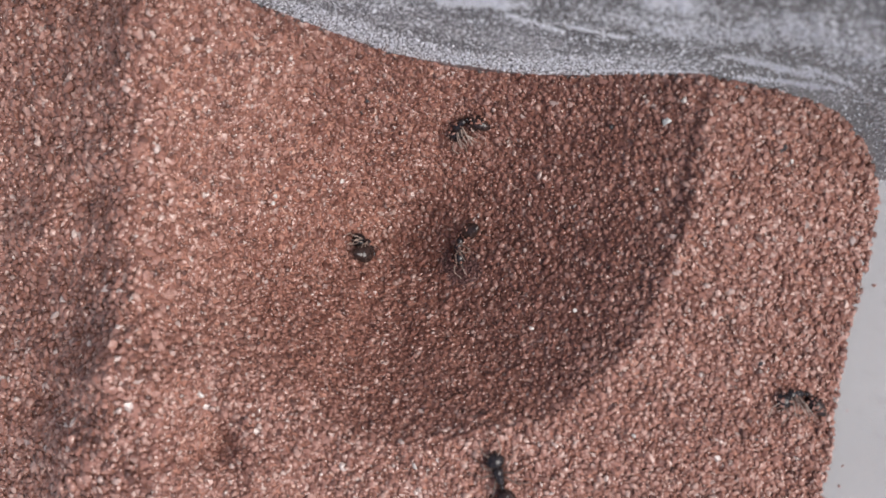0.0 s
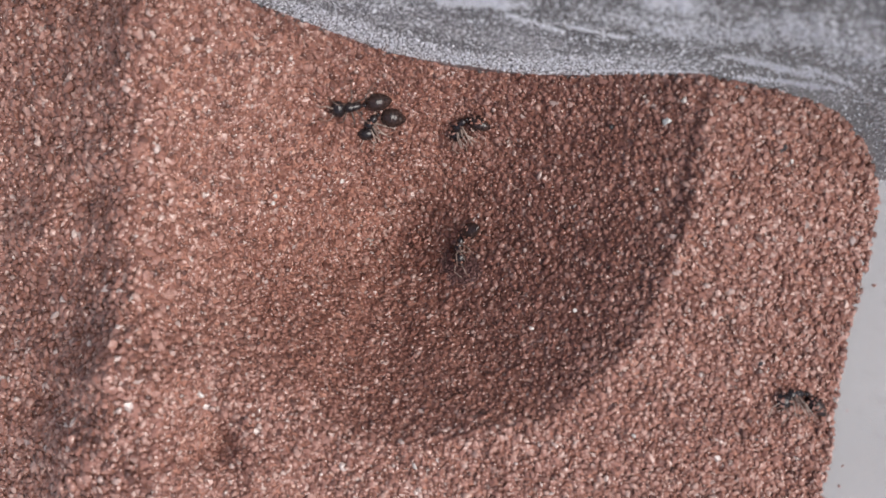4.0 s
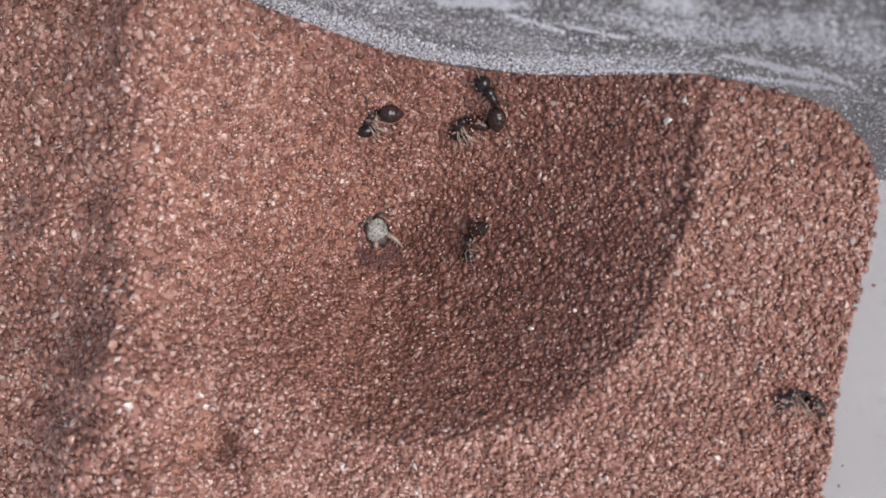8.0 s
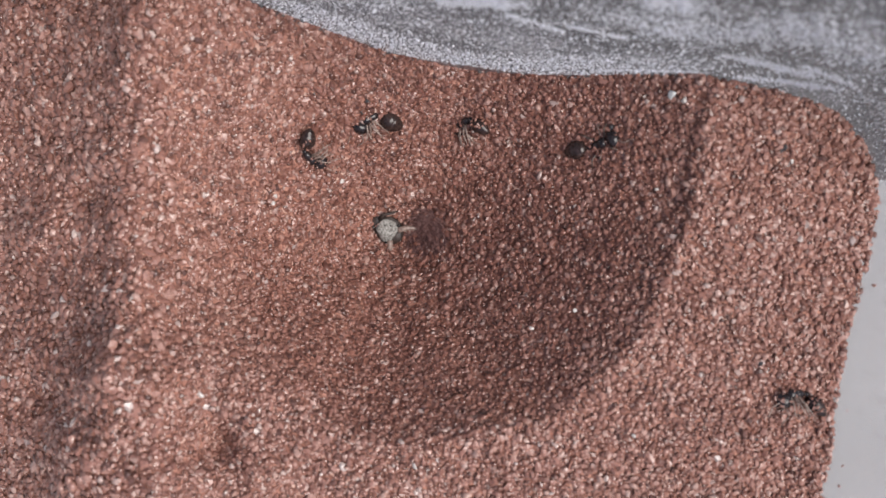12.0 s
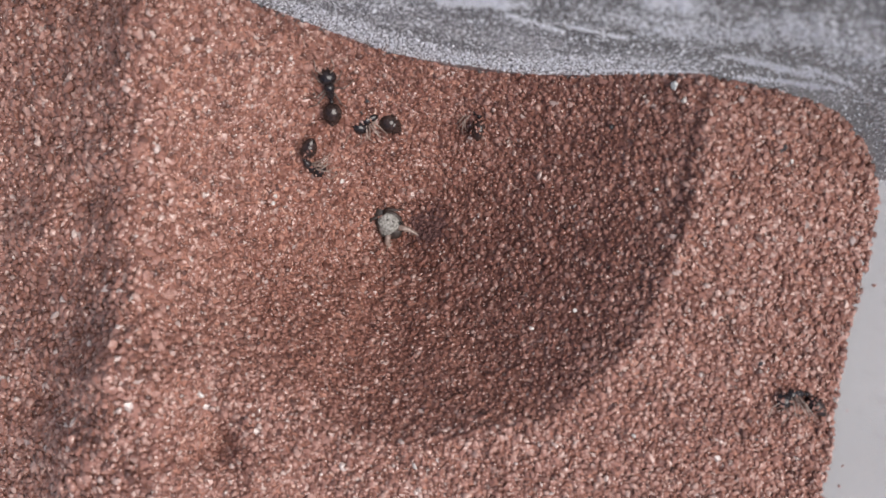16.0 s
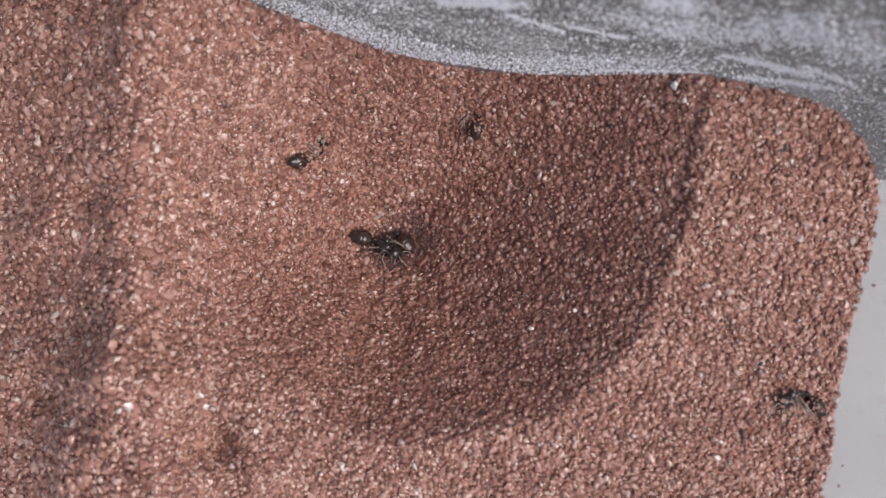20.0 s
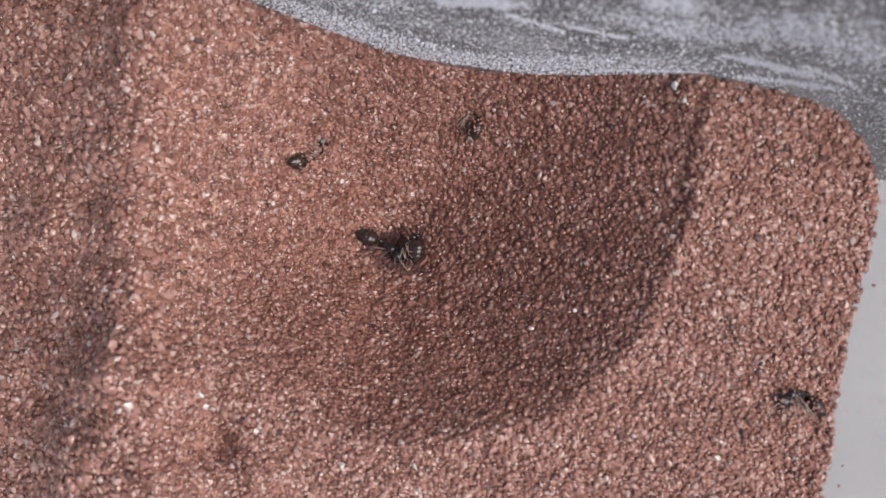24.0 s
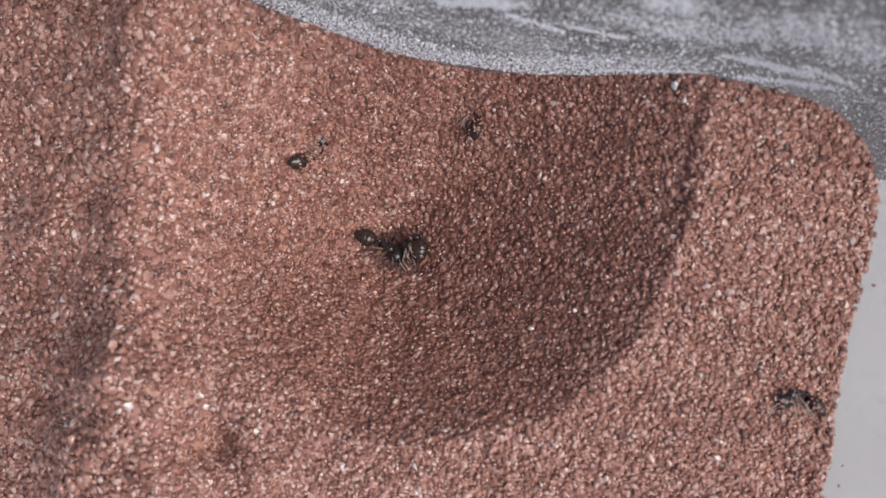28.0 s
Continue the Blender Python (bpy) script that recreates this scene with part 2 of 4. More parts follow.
def tube(name, points, radii, mat, sides=7):
    """A thin limb along points (mm), with a radius at each."""
    pts = [Vector(p) for p in points]
    verts, faces = [], []
    for i, p in enumerate(pts):
        d = (pts[min(i + 1, len(pts) - 1)] - pts[max(i - 1, 0)]).normalized()
        u = d.cross(Vector((0.13, 0.2, 1))).normalized()
        v = d.cross(u)
        for k in range(sides):
            a = 2 * math.pi * k / sides
            verts.append((p + radii[i] * (math.cos(a) * u + math.sin(a) * v)) * MM)
    for i in range(len(pts) - 1):
        for k in range(sides):
            j = (k + 1) % sides
            faces.append((i * sides + k, i * sides + j, (i + 1) * sides + j, (i + 1) * sides + k))
    faces.append(tuple(range(sides))[::-1])
    faces.append(tuple((len(pts) - 1) * sides + k for k in range(sides)))
    return mesh_of(name, verts, faces, mat, True)


def egg(x0, x1, r, n=9, lean=0.0):
    """Profile rows of an egg between x0 and x1 with greatest radius r; lean moves the belly along it."""
    rows = []
    for i in range(n):
        s = math.sin(math.pi / 2 * (-1 + 2 * i / (n - 1)))
        t = (s + 1) / 2
        rows.append((x0 + (x1 - x0) * t, max(0.02, r * math.sqrt(max(0, 1 - (2 * t ** (1 + lean) - 1) ** 2)))))
    return rows


# ---- tub and table ----
# Inner outline of the tub at the sand's level, in mm, against the clock.
BACK = [(-90.4, 54.28), (-65.1, 43.4), (-46.26, 35.67), (-32.22, 30.11), (-21.22, 26.44), (-13.7, 24.41), (-6.52, 22.52), (1.02, 21.28), (7.38, 20.41),
    (13.52, 19.66), (19.42, 19.06), (24.77, 18.34), (29.57, 17.41), (34.39, 16.49), (38.65, 15.38), (41.84, 13.99), (44.16, 11.68), (45.58, 9.34),
    (46.19, 7.15)]
SIDE = [(46.19, 7.15), (46.35, 5.47), (46.1, 2.47), (45.1, -2.35), (44.08, -5.95), (42.96, -10.14), (42.27, -14.37), (41.61, -19.18), (40.68, -26.42),
    (39.98, -33.46), (38.92, -42.39)]
FRONT = [SIDE[-1], (36, -62), (34, -82), (30, -94), (22, -101), (10, -104), (-40, -107), (-80, -108), (-95, -105), (-104, -96), (-108, -82), (-110, 0), (-109, 40), (-106, 50), BACK[0]]


def wall_strip(name, outline, mat, parent, low=-32.0, high=36.0, flare=0.05, thick=1.1, label=""):
    """A strip of the tub's wall: inner and outer skin with a rolled lip."""
    pts = [Vector((x, y, 0)) for x, y in outline]
    verts, faces = [], []
    rings = [(low, 0.0), (-5.0, 0.0), (10.0, 0.0), (28.0, 0.0), (high, 0.0), (high + 0.6, thick * 0.5), (high, thick), (10.0, thick), (low, thick)]
    for i, p in enumerate(pts):
        d = (pts[min(i + 1, len(pts) - 1)] - pts[max(i - 1, 0)]).normalized()
        out = Vector((-d.y, d.x, 0))
        if out.dot(p - Vector((-20, -10, 0))) < 0:
            out = -out
        for z, o in rings:
            verts.append((p + out * (o + flare * z) + Vector((0, 0, z))) * MM)
    n = len(rings)
    for i in range(len(pts) - 1):
        for k in range(n):
            j = (k + 1) % n
            faces.append((i * n + k, i * n + j, (i + 1) * n + j, (i + 1) * n + k))
    return part(name, mesh_of(name, verts, faces, mat, True), parent, label)


def tub():
    t = thing("plastic_tub", "clouded clear plastic tub holding red sand", "tub", kind="structure")
    wall_strip("back_wall", BACK, TUB_DUSTY, t, label="dusty grey scratched plastic wall")
    wall_strip("side_wall", SIDE, TUB_CLEAR, t, label="milky clean plastic wall")
    wall_strip("front_wall", FRONT, TUB_CLEAR, t)
    for wall in t.children:
        wall.visible_shadow = False
    loop = BACK[:-1] + SIDE[:-1] + FRONT[:-1]
    verts = [(x * MM, y * MM, -32 * MM) for x, y in loop] + [(x * 1.01 * MM, y * 1.01 * MM, -33.2 * MM) for x, y in loop]
    n = len(loop)
    faces = [tuple(range(n)), tuple(range(2 * n - 1, n - 1, -1))]
    faces += [(i, (i + 1) % n, n + (i + 1) % n, n + i) for i in range(n)]
    part("tub_floor", mesh_of("tub_floor", verts, faces, TUB_CLEAR), t)
    return t


def box_mesh(name, size, mat, bevel=0.0):
    bm = bmesh.new()
    bmesh.ops.create_cube(bm, size=1, matrix=Matrix.Diagonal((*size, 1)))
    if bevel:
        bmesh.ops.bevel(bm, geom=bm.edges[:], offset=bevel, segments=2, affect="EDGES")
    me = bpy.data.meshes.new(name)
    bm.to_mesh(me)
    bm.free()
    me.materials.append(mat)
    return me


def table():
    t = thing("table", "pale grey laminate table under the tub", "table", kind="structure")
    part("table_top", box_mesh("table_top", (1.5, 0.9, 0.028), TABLE, 0.003), t, m=pose(0, 0, -0.0474))
    leg = box_mesh("table_leg", (0.05, 0.05, 0.69), TABLE, 0.003)
    for x in (-0.68, 0.68):
        for y in (-0.38, 0.38):
            part("table_leg", leg, t, m=pose(x, y, -0.4067))
    return t


def terrace():
    """A paved terrace under the open sky with a low wall round it."""
    half, low, thick = 1.5, -0.752, 0.12
    sill = 0.02
    tagged(new("ground", box_mesh("ground", (400, 400, 0.1), FLOOR)), "plain pale grey paving", "ground", kind="structure").matrix_basis = pose(0, 0, low - 0.05)
    for name, turn in (("wall_east", 0), ("wall_north", 90), ("wall_west", 180), ("wall_south", 270)):
        w = thing(name, "low painted terrace wall with a coping", "wall", kind="structure")
        w.matrix_basis = pose(0, 0, 0, 0, 0, turn)
        part("wall_body", box_mesh("wall_body", (thick, 2 * half - 0.12, sill - low), PAINT), w, m=pose(half, 0, (sill + low) / 2))
        part("coping", box_mesh("coping", (thick + 0.05, 2 * half - 0.13, 0.04), PAINT, 0.006), w, m=pose(half, 0, sill + 0.02))
        part("wall_post", box_mesh("wall_post", (thick, 0.12, sill + 0.08 - low), PAINT, 0.004), w, m=pose(half, half, (sill + 0.08 + low) / 2))


def inside(x, y, gap=0.0):
    """Which of the points lie within the tub's outline."""
    loop = BACK[:-1] + SIDE[:-1] + FRONT[:-1]
    hit = np.zeros(np.shape(x), bool)
    for (x0, y0), (x1, y1) in zip(loop, loop[1:] + loop[:1]):
        if y0 != y1:
            hit ^= ((y0 > y) != (y1 > y)) & (x < (x1 - x0) * (y - y0) / (y1 - y0) + x0)
    return hit


def sand_bed():
    """The bed of packed sand: one sheet, finer where the camera looks."""
    xs = np.concatenate((np.linspace(-112, -54, 20)[:-1], np.linspace(-54, 50, 175)))
    ys = np.concatenate((np.linspace(-110, -32, 26)[:-1], np.linspace(-32, 34, 111), np.linspace(34, 66, 12)[1:]))
    gx, gy = np.meshgrid(xs, ys)
    ok = inside(gx, gy)
    gz = sand_z(gx, gy) - 0.12
    nx = len(xs)
    verts = [(x * MM, y * MM, z * MM) for x, y, z in zip(gx.ravel(), gy.ravel(), gz.ravel())]
    okf = ok.ravel()
    faces = []
    for j in range(len(ys) - 1):
        for i in range(nx - 1):
            q = (j * nx + i, j * nx + i + 1, (j + 1) * nx + i + 1, (j + 1) * nx + i)
            if okf[q[0]] and okf[q[1]] and okf[q[2]] and okf[q[3]]:
                faces.append(q)
    me = mesh_of("sand_bed", verts, faces, BED, True)
    return tagged(new("sand_bed", me), "packed red sand bed with a funnel pit", "sand", kind="structure")


ICO = None


def ico():
    global ICO
    if ICO is None:
        bm = bmesh.new()
        bmesh.ops.create_icosphere(bm, subdivisions=1, radius=1)
        bm.verts.ensure_lookup_table()
        ICO = (np.array([v.co[:] for v in bm.verts]), np.array([[v.index for v in f.verts] for f in bm.faces]))
        bm.free()
    return ICO


def octa():
    v = np.array([(1, 0, 0), (-1, 0, 0), (0, 1, 0), (0, -1, 0), (0, 0, 1), (0, 0, -1)], float)
    f = np.array([(0, 2, 4), (2, 1, 4), (1, 3, 4), (3, 0, 4), (2, 0, 5), (1, 2, 5), (3, 1, 5), (0, 3, 5)])
    return v, f


def grains_mesh(name, centres, sizes, rng, mat=None, up=None, simple=False):
    """One mesh of many worn grains at centres (mm): each longer than wide, the flat side turned roughly to up."""
    base, tris = octa() if simple else ico()
    n, k = len(centres), len(base)
    v = np.repeat(base[None], n, 0) * (1 + rng.uniform(-0.30, 0.30, (n, k, 1)))
    v = v * np.stack((rng.uniform(0.95, 1.45, n), rng.uniform(0.72, 1.05, n), rng.uniform(0.50, 0.85, n)), 1)[:, None, :]
    w = rng.normal(size=(n, 3)) if up is None else up + rng.normal(0, 0.30, (n, 3))
    w /= np.linalg.norm(w, axis=1)[:, None]
    a = np.cross(w, rng.normal(size=(n, 3)))
    a /= np.linalg.norm(a, axis=1)[:, None]
    rot = np.stack((a, np.cross(w, a), w), 2)
    v = np.einsum("nij,nkj->nki", rot, v) * (sizes / 2)[:, None, None] + centres[:, None, :]
    f = (tris[None] + k * np.arange(n)[:, None, None]).reshape(-1)
    me = bpy.data.meshes.new(name)
    me.vertices.add(k * n)
    me.vertices.foreach_set("co", (v * MM).ravel())
    me.loops.add(len(f))
    me.loops.foreach_set("vertex_index", f)
    me.polygons.add(len(f) // 3)
    me.polygons.foreach_set("loop_start", np.arange(0, len(f), 3))
    me.update(calc_edges=True)
    me.materials.append(mat or GRAIN)
    me.polygons.foreach_set("use_smooth", np.repeat(rng.random(n) < 0.35, len(tris)))
    return me


def loose_sand():
    """The loose grains that cover the bed."""
    rng = np.random.default_rng(5)
    step = 0.37
    gx, gy = np.meshgrid(np.arange(-54, 48, step), np.arange(-31, 33, step))
    x = (gx + rng.uniform(-0.75, 0.75, gx.shape) * step).ravel()
    y = (gy + rng.uniform(-0.75, 0.75, gy.shape) * step).ravel()
    k = 15000
    x = np.concatenate((x, rng.uniform(-54, 48, k)))
    y = np.concatenate((y, rng.uniform(-31, 33, k)))
    keep = inside(x, y)
    x, y = x[keep], y[keep]
    size = np.clip(rng.lognormal(math.log(0.53), 0.30, len(x)), 0.25, 1.0) * np.where(x < -29, 1.3, 1.0)
    z = sand_z(x, y) + rng.normal(0.0, np.where(x < -29, 0.30, 0.13), len(x)) - 0.05
    e = 0.4
    up = np.stack(((sand_z(x - e, y) - sand_z(x + e, y)) / (2 * e), (sand_z(x, y - e) - sand_z(x, y + e)) / (2 * e), np.ones(len(x))), 1)
    up /= np.linalg.norm(up, axis=1)[:, None]
    # the funnel is lined with darker, finer, browner sand, which reaches less far up the far bank
    a = np.arctan2(y - PIT[1], x - PIT[0])
    part_way = np.hypot(x - PIT[0], y - PIT[1]) / rim_of(a) + rng.normal(0, 0.05, len(x))
    in_lining = part_way < 0.97 - 0.36 * np.clip(np.cos(a - 2.75), 0, 1)
    deep = np.clip(1.0 - part_way / 0.75, 0, 1) * in_lining
    size = np.where(in_lining, size * (0.93 + 0.16 * deep), size)
    z += rng.normal(0, 1, len(x)) * 0.16 * deep
    c = np.stack((x, y, z), 1)
    for name, m, mat, label in (("sand_grains", ~in_lining, GRAIN, "loose dry red quartz sand grains"), ("pit_lining", in_lining, LINING_GRAIN, "fine, darker red-brown sand lining the funnel pit")):
        tagged(new(name, grains_mesh(name, c[m], size[m], rng, mat, up[m])), label, "sand", kind="stuff")


# ---- ants ----
LEGS = [(0.62, 1, 42), (0.25, 1, 92), (-0.15, 1, 138), (0.62, -1, -42), (0.25, -1, -92), (-0.15, -1, -138)]
ALL_ANTS = {}


def ant_meshes(stout, plump=1.0):
    """An ant's parts; stout widens head, thorax and abdomen, plump swells the abdomen alone."""
    if (stout, plump) in ALL_ANTS:
        return ALL_ANTS[stout, plump]
    ANT = ALL_ANTS[stout, plump] = {}
    ANT["head"] = lathe("head", [(x, r * stout) for x, r in ((-0.05, 0.17), (0.08, 0.56), (0.35, 0.82), (0.7, 0.88), (1.05, 0.81), (1.35, 0.60), (1.55, 0.34), (1.62, 0.05))], ANT_BLACK, 0.78, 18)
    ANT["jaw"] = tube("jaw", [(0, 0, 0), (0.16, 0.08, 0), (0.34, 0.02, 0), (0.44, -0.10, 0)], [0.10, 0.11, 0.07, 0.02], ANT_BROWN)
    ANT["eye"] = lathe("eye", egg(-0.13, 0.13, 0.12, 7), EYE_BLACK, 0.8, 10)
    ANT["antenna"] = tube("antenna", [(0, 0, 0), (0.5, 0.35, 0.25), (0.95, 0.6, 0.35), (1.35, 0.5, 0.2), (1.75, 0.38, 0.02), (2.05, 0.34, -0.12)],
                          [0.07, 0.06, 0.055, 0.06, 0.07, 0.04], ANT_LEG)
    ANT["antenna_r"] = tube("antenna", [(0, 0, 0), (0.5, -0.35, 0.25), (0.95, -0.6, 0.35), (1.35, -0.5, 0.2), (1.75, -0.38, 0.02), (2.05, -0.34, -0.12)],
                            [0.07, 0.06, 0.055, 0.06, 0.07, 0.04], ANT_LEG)
    ANT["thorax"] = lathe("thorax", [(x, r * stout) for x, r in ((-1.05, 0.09), (-0.95, 0.27), (-0.6, 0.4), (-0.2, 0.38), (0.0, 0.42), (0.4, 0.54), (0.75, 0.47), (0.95, 0.26), (1.02, 0.09))], ANT_BLACK, 1.0, 14)
    ANT["waist"] = lathe("waist", [(-0.5, 0.12), (-0.38, 0.26), (-0.25, 0.30), (-0.12, 0.22), (0.0, 0.13), (0.1, 0.1)], ANT_BLACK, 1.25, 10)
    g = []
    for i in range(25):
        t = i / 24
        r = 0.82 * stout * plump * math.sin(math.pi * min(1, t ** 0.78 * 0.985 + 0.01)) ** 0.66
        g.append((-2.65 * plump * t, max(0.03, r * (0.93 if i % 6 == 5 else 1.0))))
    ANT["gaster"] = lathe("gaster", g[::-1], ANT_BROWN, 0.88, 20)
    for i, (x, s, a) in enumerate(LEGS):
        long = (1.0, 1.05, 1.25)[i % 3]
        for style, hip, knee, foot in (("walk", 0.55, 0.75, -0.72), ("curl", 0.35, 0.55, 0.15)):
            c = 1.0 if style == "walk" else 0.8
            pts = [(0, 0, 0), (0.28 * c, 0, 0.05), (1.25 * long * c, 0, knee), (1.30 * long * c, 0, knee - 0.02)]
            if style == "walk":
                pts += [(2.25 * long, 0.0, -0.25), (2.3 * long, 0, -0.3), (2.95 * long, 0.1 * s, foot)]
            else:
                pts += [(1.9 * long, 0.12 * s, 0.5), (1.95 * long, 0.14 * s, 0.48), (2.35 * long, 0.5 * s, foot + 0.1)]
            ANT[style, i] = tube("leg", pts, [0.10, 0.11, 0.08, 0.075, 0.06, 0.05, 0.03], LEG_DARK if style == "walk" else ANT_LEG)
    return ANT


def head_pose(turn):
    return pose(0.98 * MM, 0, 0.0, 0, 8, turn)


def gaster_pose(turn):
    a = radians(turn)
    return pose((-1.18 - 0.42 * math.cos(a)) * MM, -0.42 * math.sin(a) * MM, 0.08 * MM, 0, 0, turn)


def leg_pose(i, swing=0.0, raised=0.0):
    x, s, a = LEGS[i]
    return pose(x * MM, s * 0.36 * MM, -0.12 * MM, 0, -raised, a + swing)


def folded_leg(i, rng):
    """Dead legs drawn together on the hollow side of the curl."""
    x, s, a = LEGS[i]
    return pose(x * MM, 0.22 * MM, (0.12 + 0.1 * s) * MM, 0, -rng.uniform(-6, 22), 90 + (x - 0.25) * -28 + rng.uniform(-20, 20))


def cling(parent, balls, stout, seed, label):
    """Grains that lie on and against rounded parts, given by (centre, radius in mm, count)."""
    g = np.random.default_rng(seed)
    rows = []
    for c, r, n in balls:
        for _ in range(n):
            a, e = g.uniform(0, 2 * math.pi), radians(g.uniform(-15, 65))
            rows.append([c[0] / MM + r * stout * math.cos(a) * math.cos(e), c[1] / MM + r * stout * math.sin(a) * math.cos(e), c[2] / MM + 0.85 * r * stout * math.sin(e)])
    me = grains_mesh("clinging_sand", np.array(rows), g.uniform(0.22, 0.5, len(rows)), g)
    tagged(part("clinging_sand", me, parent), label, kind="stuff")


def ant(label, turn_head, turn_gaster, style, group="ants in the pit", seed=1, stout=1.0, plump=1.0):
    m = ant_meshes(stout, plump)
    rng = random.Random(seed)
    body = thing("ant", label, "ant", group)
    head = part("head", m["head"], body, m=head_pose(turn_head))
    for s in (1, -1):
        part("jaw", m["jaw"], head, m=pose(1.46 * MM, s * 0.24 * MM, -0.08 * MM, 0 if s > 0 else 180, 0, 0))
        part("eye", m["eye"], head, m=pose(0.72 * MM, s * 0.80 * stout * MM, 0.2 * MM))
        part("antenna", m["antenna" if s > 0 else "antenna_r"], head, m=pose(1.2 * MM, s * 0.28 * MM, 0.32 * MM, 0, rng.uniform(-8, 8), rng.uniform(-12, 12)), label="thin brown antenna")
    part("thorax", m["thorax"], body)
    part("waist", m["waist"], body, m=pose(-1.05 * MM, 0, 0.05 * MM, 0, 0, turn_gaster * 0.4))
    part("gaster", m["gaster"], body, "glossy dark brown rounded abdomen", gaster_pose(turn_gaster))
    if style == "curl":
        balls = [(head_pose(turn_head) @ Vector((0.7 * MM, 0, 0)), 0.8, 20), (Vector((0.2, 0, 0)) * MM, 0.45, 14), (gaster_pose(turn_gaster) @ Vector((-1.1 * MM, 0, 0)), 0.92, 26)]
        cling(body, balls if seed != 4 else balls[1:2], stout, seed, "red sand grains stuck to the ant")
    for i in range(6):
        part("leg", m[style, i], body, "thin brown leg", leg_pose(i) if style == "walk" else folded_leg(i, rng))
    return body


# ---- antlion ----
def jaw_pose(side, spread):
    return pose(1.25 * MM, side * 0.8 * MM, 0.2 * MM, 0 if side > 0 else 180, 0, side * spread)


def antlion():
    body = thing("antlion_larva", "dusty grey antlion larva with sickle jaws, half buried in sand", "antlion")
    head = part("head", lathe("head", [(-1.2, 0.3), (-1.1, 0.75), (-0.65, 1.08), (0.1, 1.32), (0.7, 1.40), (1.1, 1.22), (1.32, 0.85), (1.4, 0.25)], LION_SKIN, 0.5, 24, wobble=0.16), body, "flat pale grey sand-dusted head")
    # added dark plate in place of the shaded hollow between the jaws
    part("face_plate", lathe("face_plate", [(1.0, 0.5), (1.25, 0.86), (1.6, 0.92), (2.0, 0.72), (2.25, 0.35), (2.3, 0.05)], LION_DARK, 0.40, 16), head, "dark plate for the shade between the jaws", pose(0.12 * MM, 0, -0.02 * MM))
    for x, y in ((-0.5, 0.45), (-0.35, -0.5), (0.25, 0.15), (0.35, -0.35), (0.75, 0.6), (0.8, -0.15), (0.1, 0.85)):
        part("spot", lathe("spot", egg(-0.13, 0.13, 0.10, 5), LION_DARK, 0.6, 8), head, m=pose(x * MM, y * MM, (0.60 - 0.16 * (x * x + y * y)) * MM))
    cling(head, [(Vector((-0.6, 0, -0.5)) * MM, 0.8, 9)], 1.0, 55, "red sand grains on the head")
    jaw = tube("jaw", [(0, 0, 0), (0.6, 0.14, 0.0), (1.2, 0.20, 0.04), (1.8, 0.12, 0.1), (2.55, -0.06, 0.16), (3.0, -0.36, 0.2)], [0.40, 0.38, 0.33, 0.26, 0.17, 0.05], LION_JAW, 9)
    tooth = tube("tooth", [(0, 0, 0), (0.1, -0.25, 0), (0.15, -0.45, 0)], [0.10, 0.075, 0.02], LION_JAW, 6)
    leg = tube("front_leg", [(0, 0, 0), (-0.2, 0.9, 0.45), (0.5, 1.6, 0.5), (1.0, 2.1, 0.1), (1.2, 2.3, 0.0)], [0.24, 0.22, 0.17, 0.12, 0.06], LION_DARK, 7)
    for s in (1, -1):
        j = part("jaw", jaw, body, "long curved brown sickle jaw", jaw_pose(s, 20))
        for x, y in ((0.9, -0.02), (1.4, -0.02), (1.85, -0.06)):
            part("tooth", tooth, j, m=pose(x * MM, y * MM, 0.05 * MM))
        part("eye", lathe("eye", egg(-0.18, 0.18, 0.17, 7), EYE_BLACK, 0.9, 10), head, m=pose(0.95 * MM, s * 1.38 * MM, 0.2 * MM))
        part("front_leg", leg, body, "dark bent front leg", pose(-1.3 * MM, s * 0.5 * MM, -0.2 * MM, 0 if s > 0 else 180, 0, 0))
    # dark oval widened round the head in place of the sand's shaded hollow
    part("thorax", lathe("thorax", [(-2.0, 0.3), (-1.7, 1.0), (-0.8, 1.6), (0.2, 1.75), (1.1, 1.5), (1.8, 0.9), (2.0, 0.2)], LION_DARK, 0.28, 18, wobble=0.08), body, "dark oval for the shaded hollow round the head", pose(0.45 * MM, 0, -0.45 * MM))
    part("neck", lathe("neck", [(-2.2, 0.6), (-1.85, 0.95), (-1.4, 1.0), (-0.9, 0.8), (-0.5, 0.5)], LION_DARK, 0.7, 14), body, m=pose(0, 0, -0.6 * MM, 0, -12, 0))
    a = [(-8.6, 0.3)]
    for i in range(1, 15):
        t = i / 15
        a.append((-8.6 + 6.8 * t, 2.5 * math.sin(math.pi * t ** 0.8) * (0.94 if i % 2 else 1.0) + 0.3))
    part("abdomen", lathe("abdomen", a, LION_BODY, 0.7, 16), body, "plump bristly brown abdomen under the sand", pose(0, 0, -0.5 * MM, 0, -40, 0))
    return body


# ---- build ----
terrace()
table()
tub()
sand_bed()
ANT_LIVE = ant("live black ant with pale legs struggling on the sand", 0, 0, "walk", seed=2, stout=1.2, plump=1.14)
ANT_TOP = ant("curled dead black ant sunk in the pit's slope", 62, -62, "curl", seed=3, stout=1.14)
ANT_LEFT = ant("limp curled black ant flung out by the antlion", 48, -62, "curl", seed=4, stout=1.28, plump=1.16)
ANT_MID = ant("curled black ant lying near the antlion's jaws", 40, -50, "curl", seed=5, stout=1.14, plump=1.08)
ANT_RIM = ant("curled dead ant half buried near the tub's wall", 58, -54, "curl", seed=6, stout=1.1)
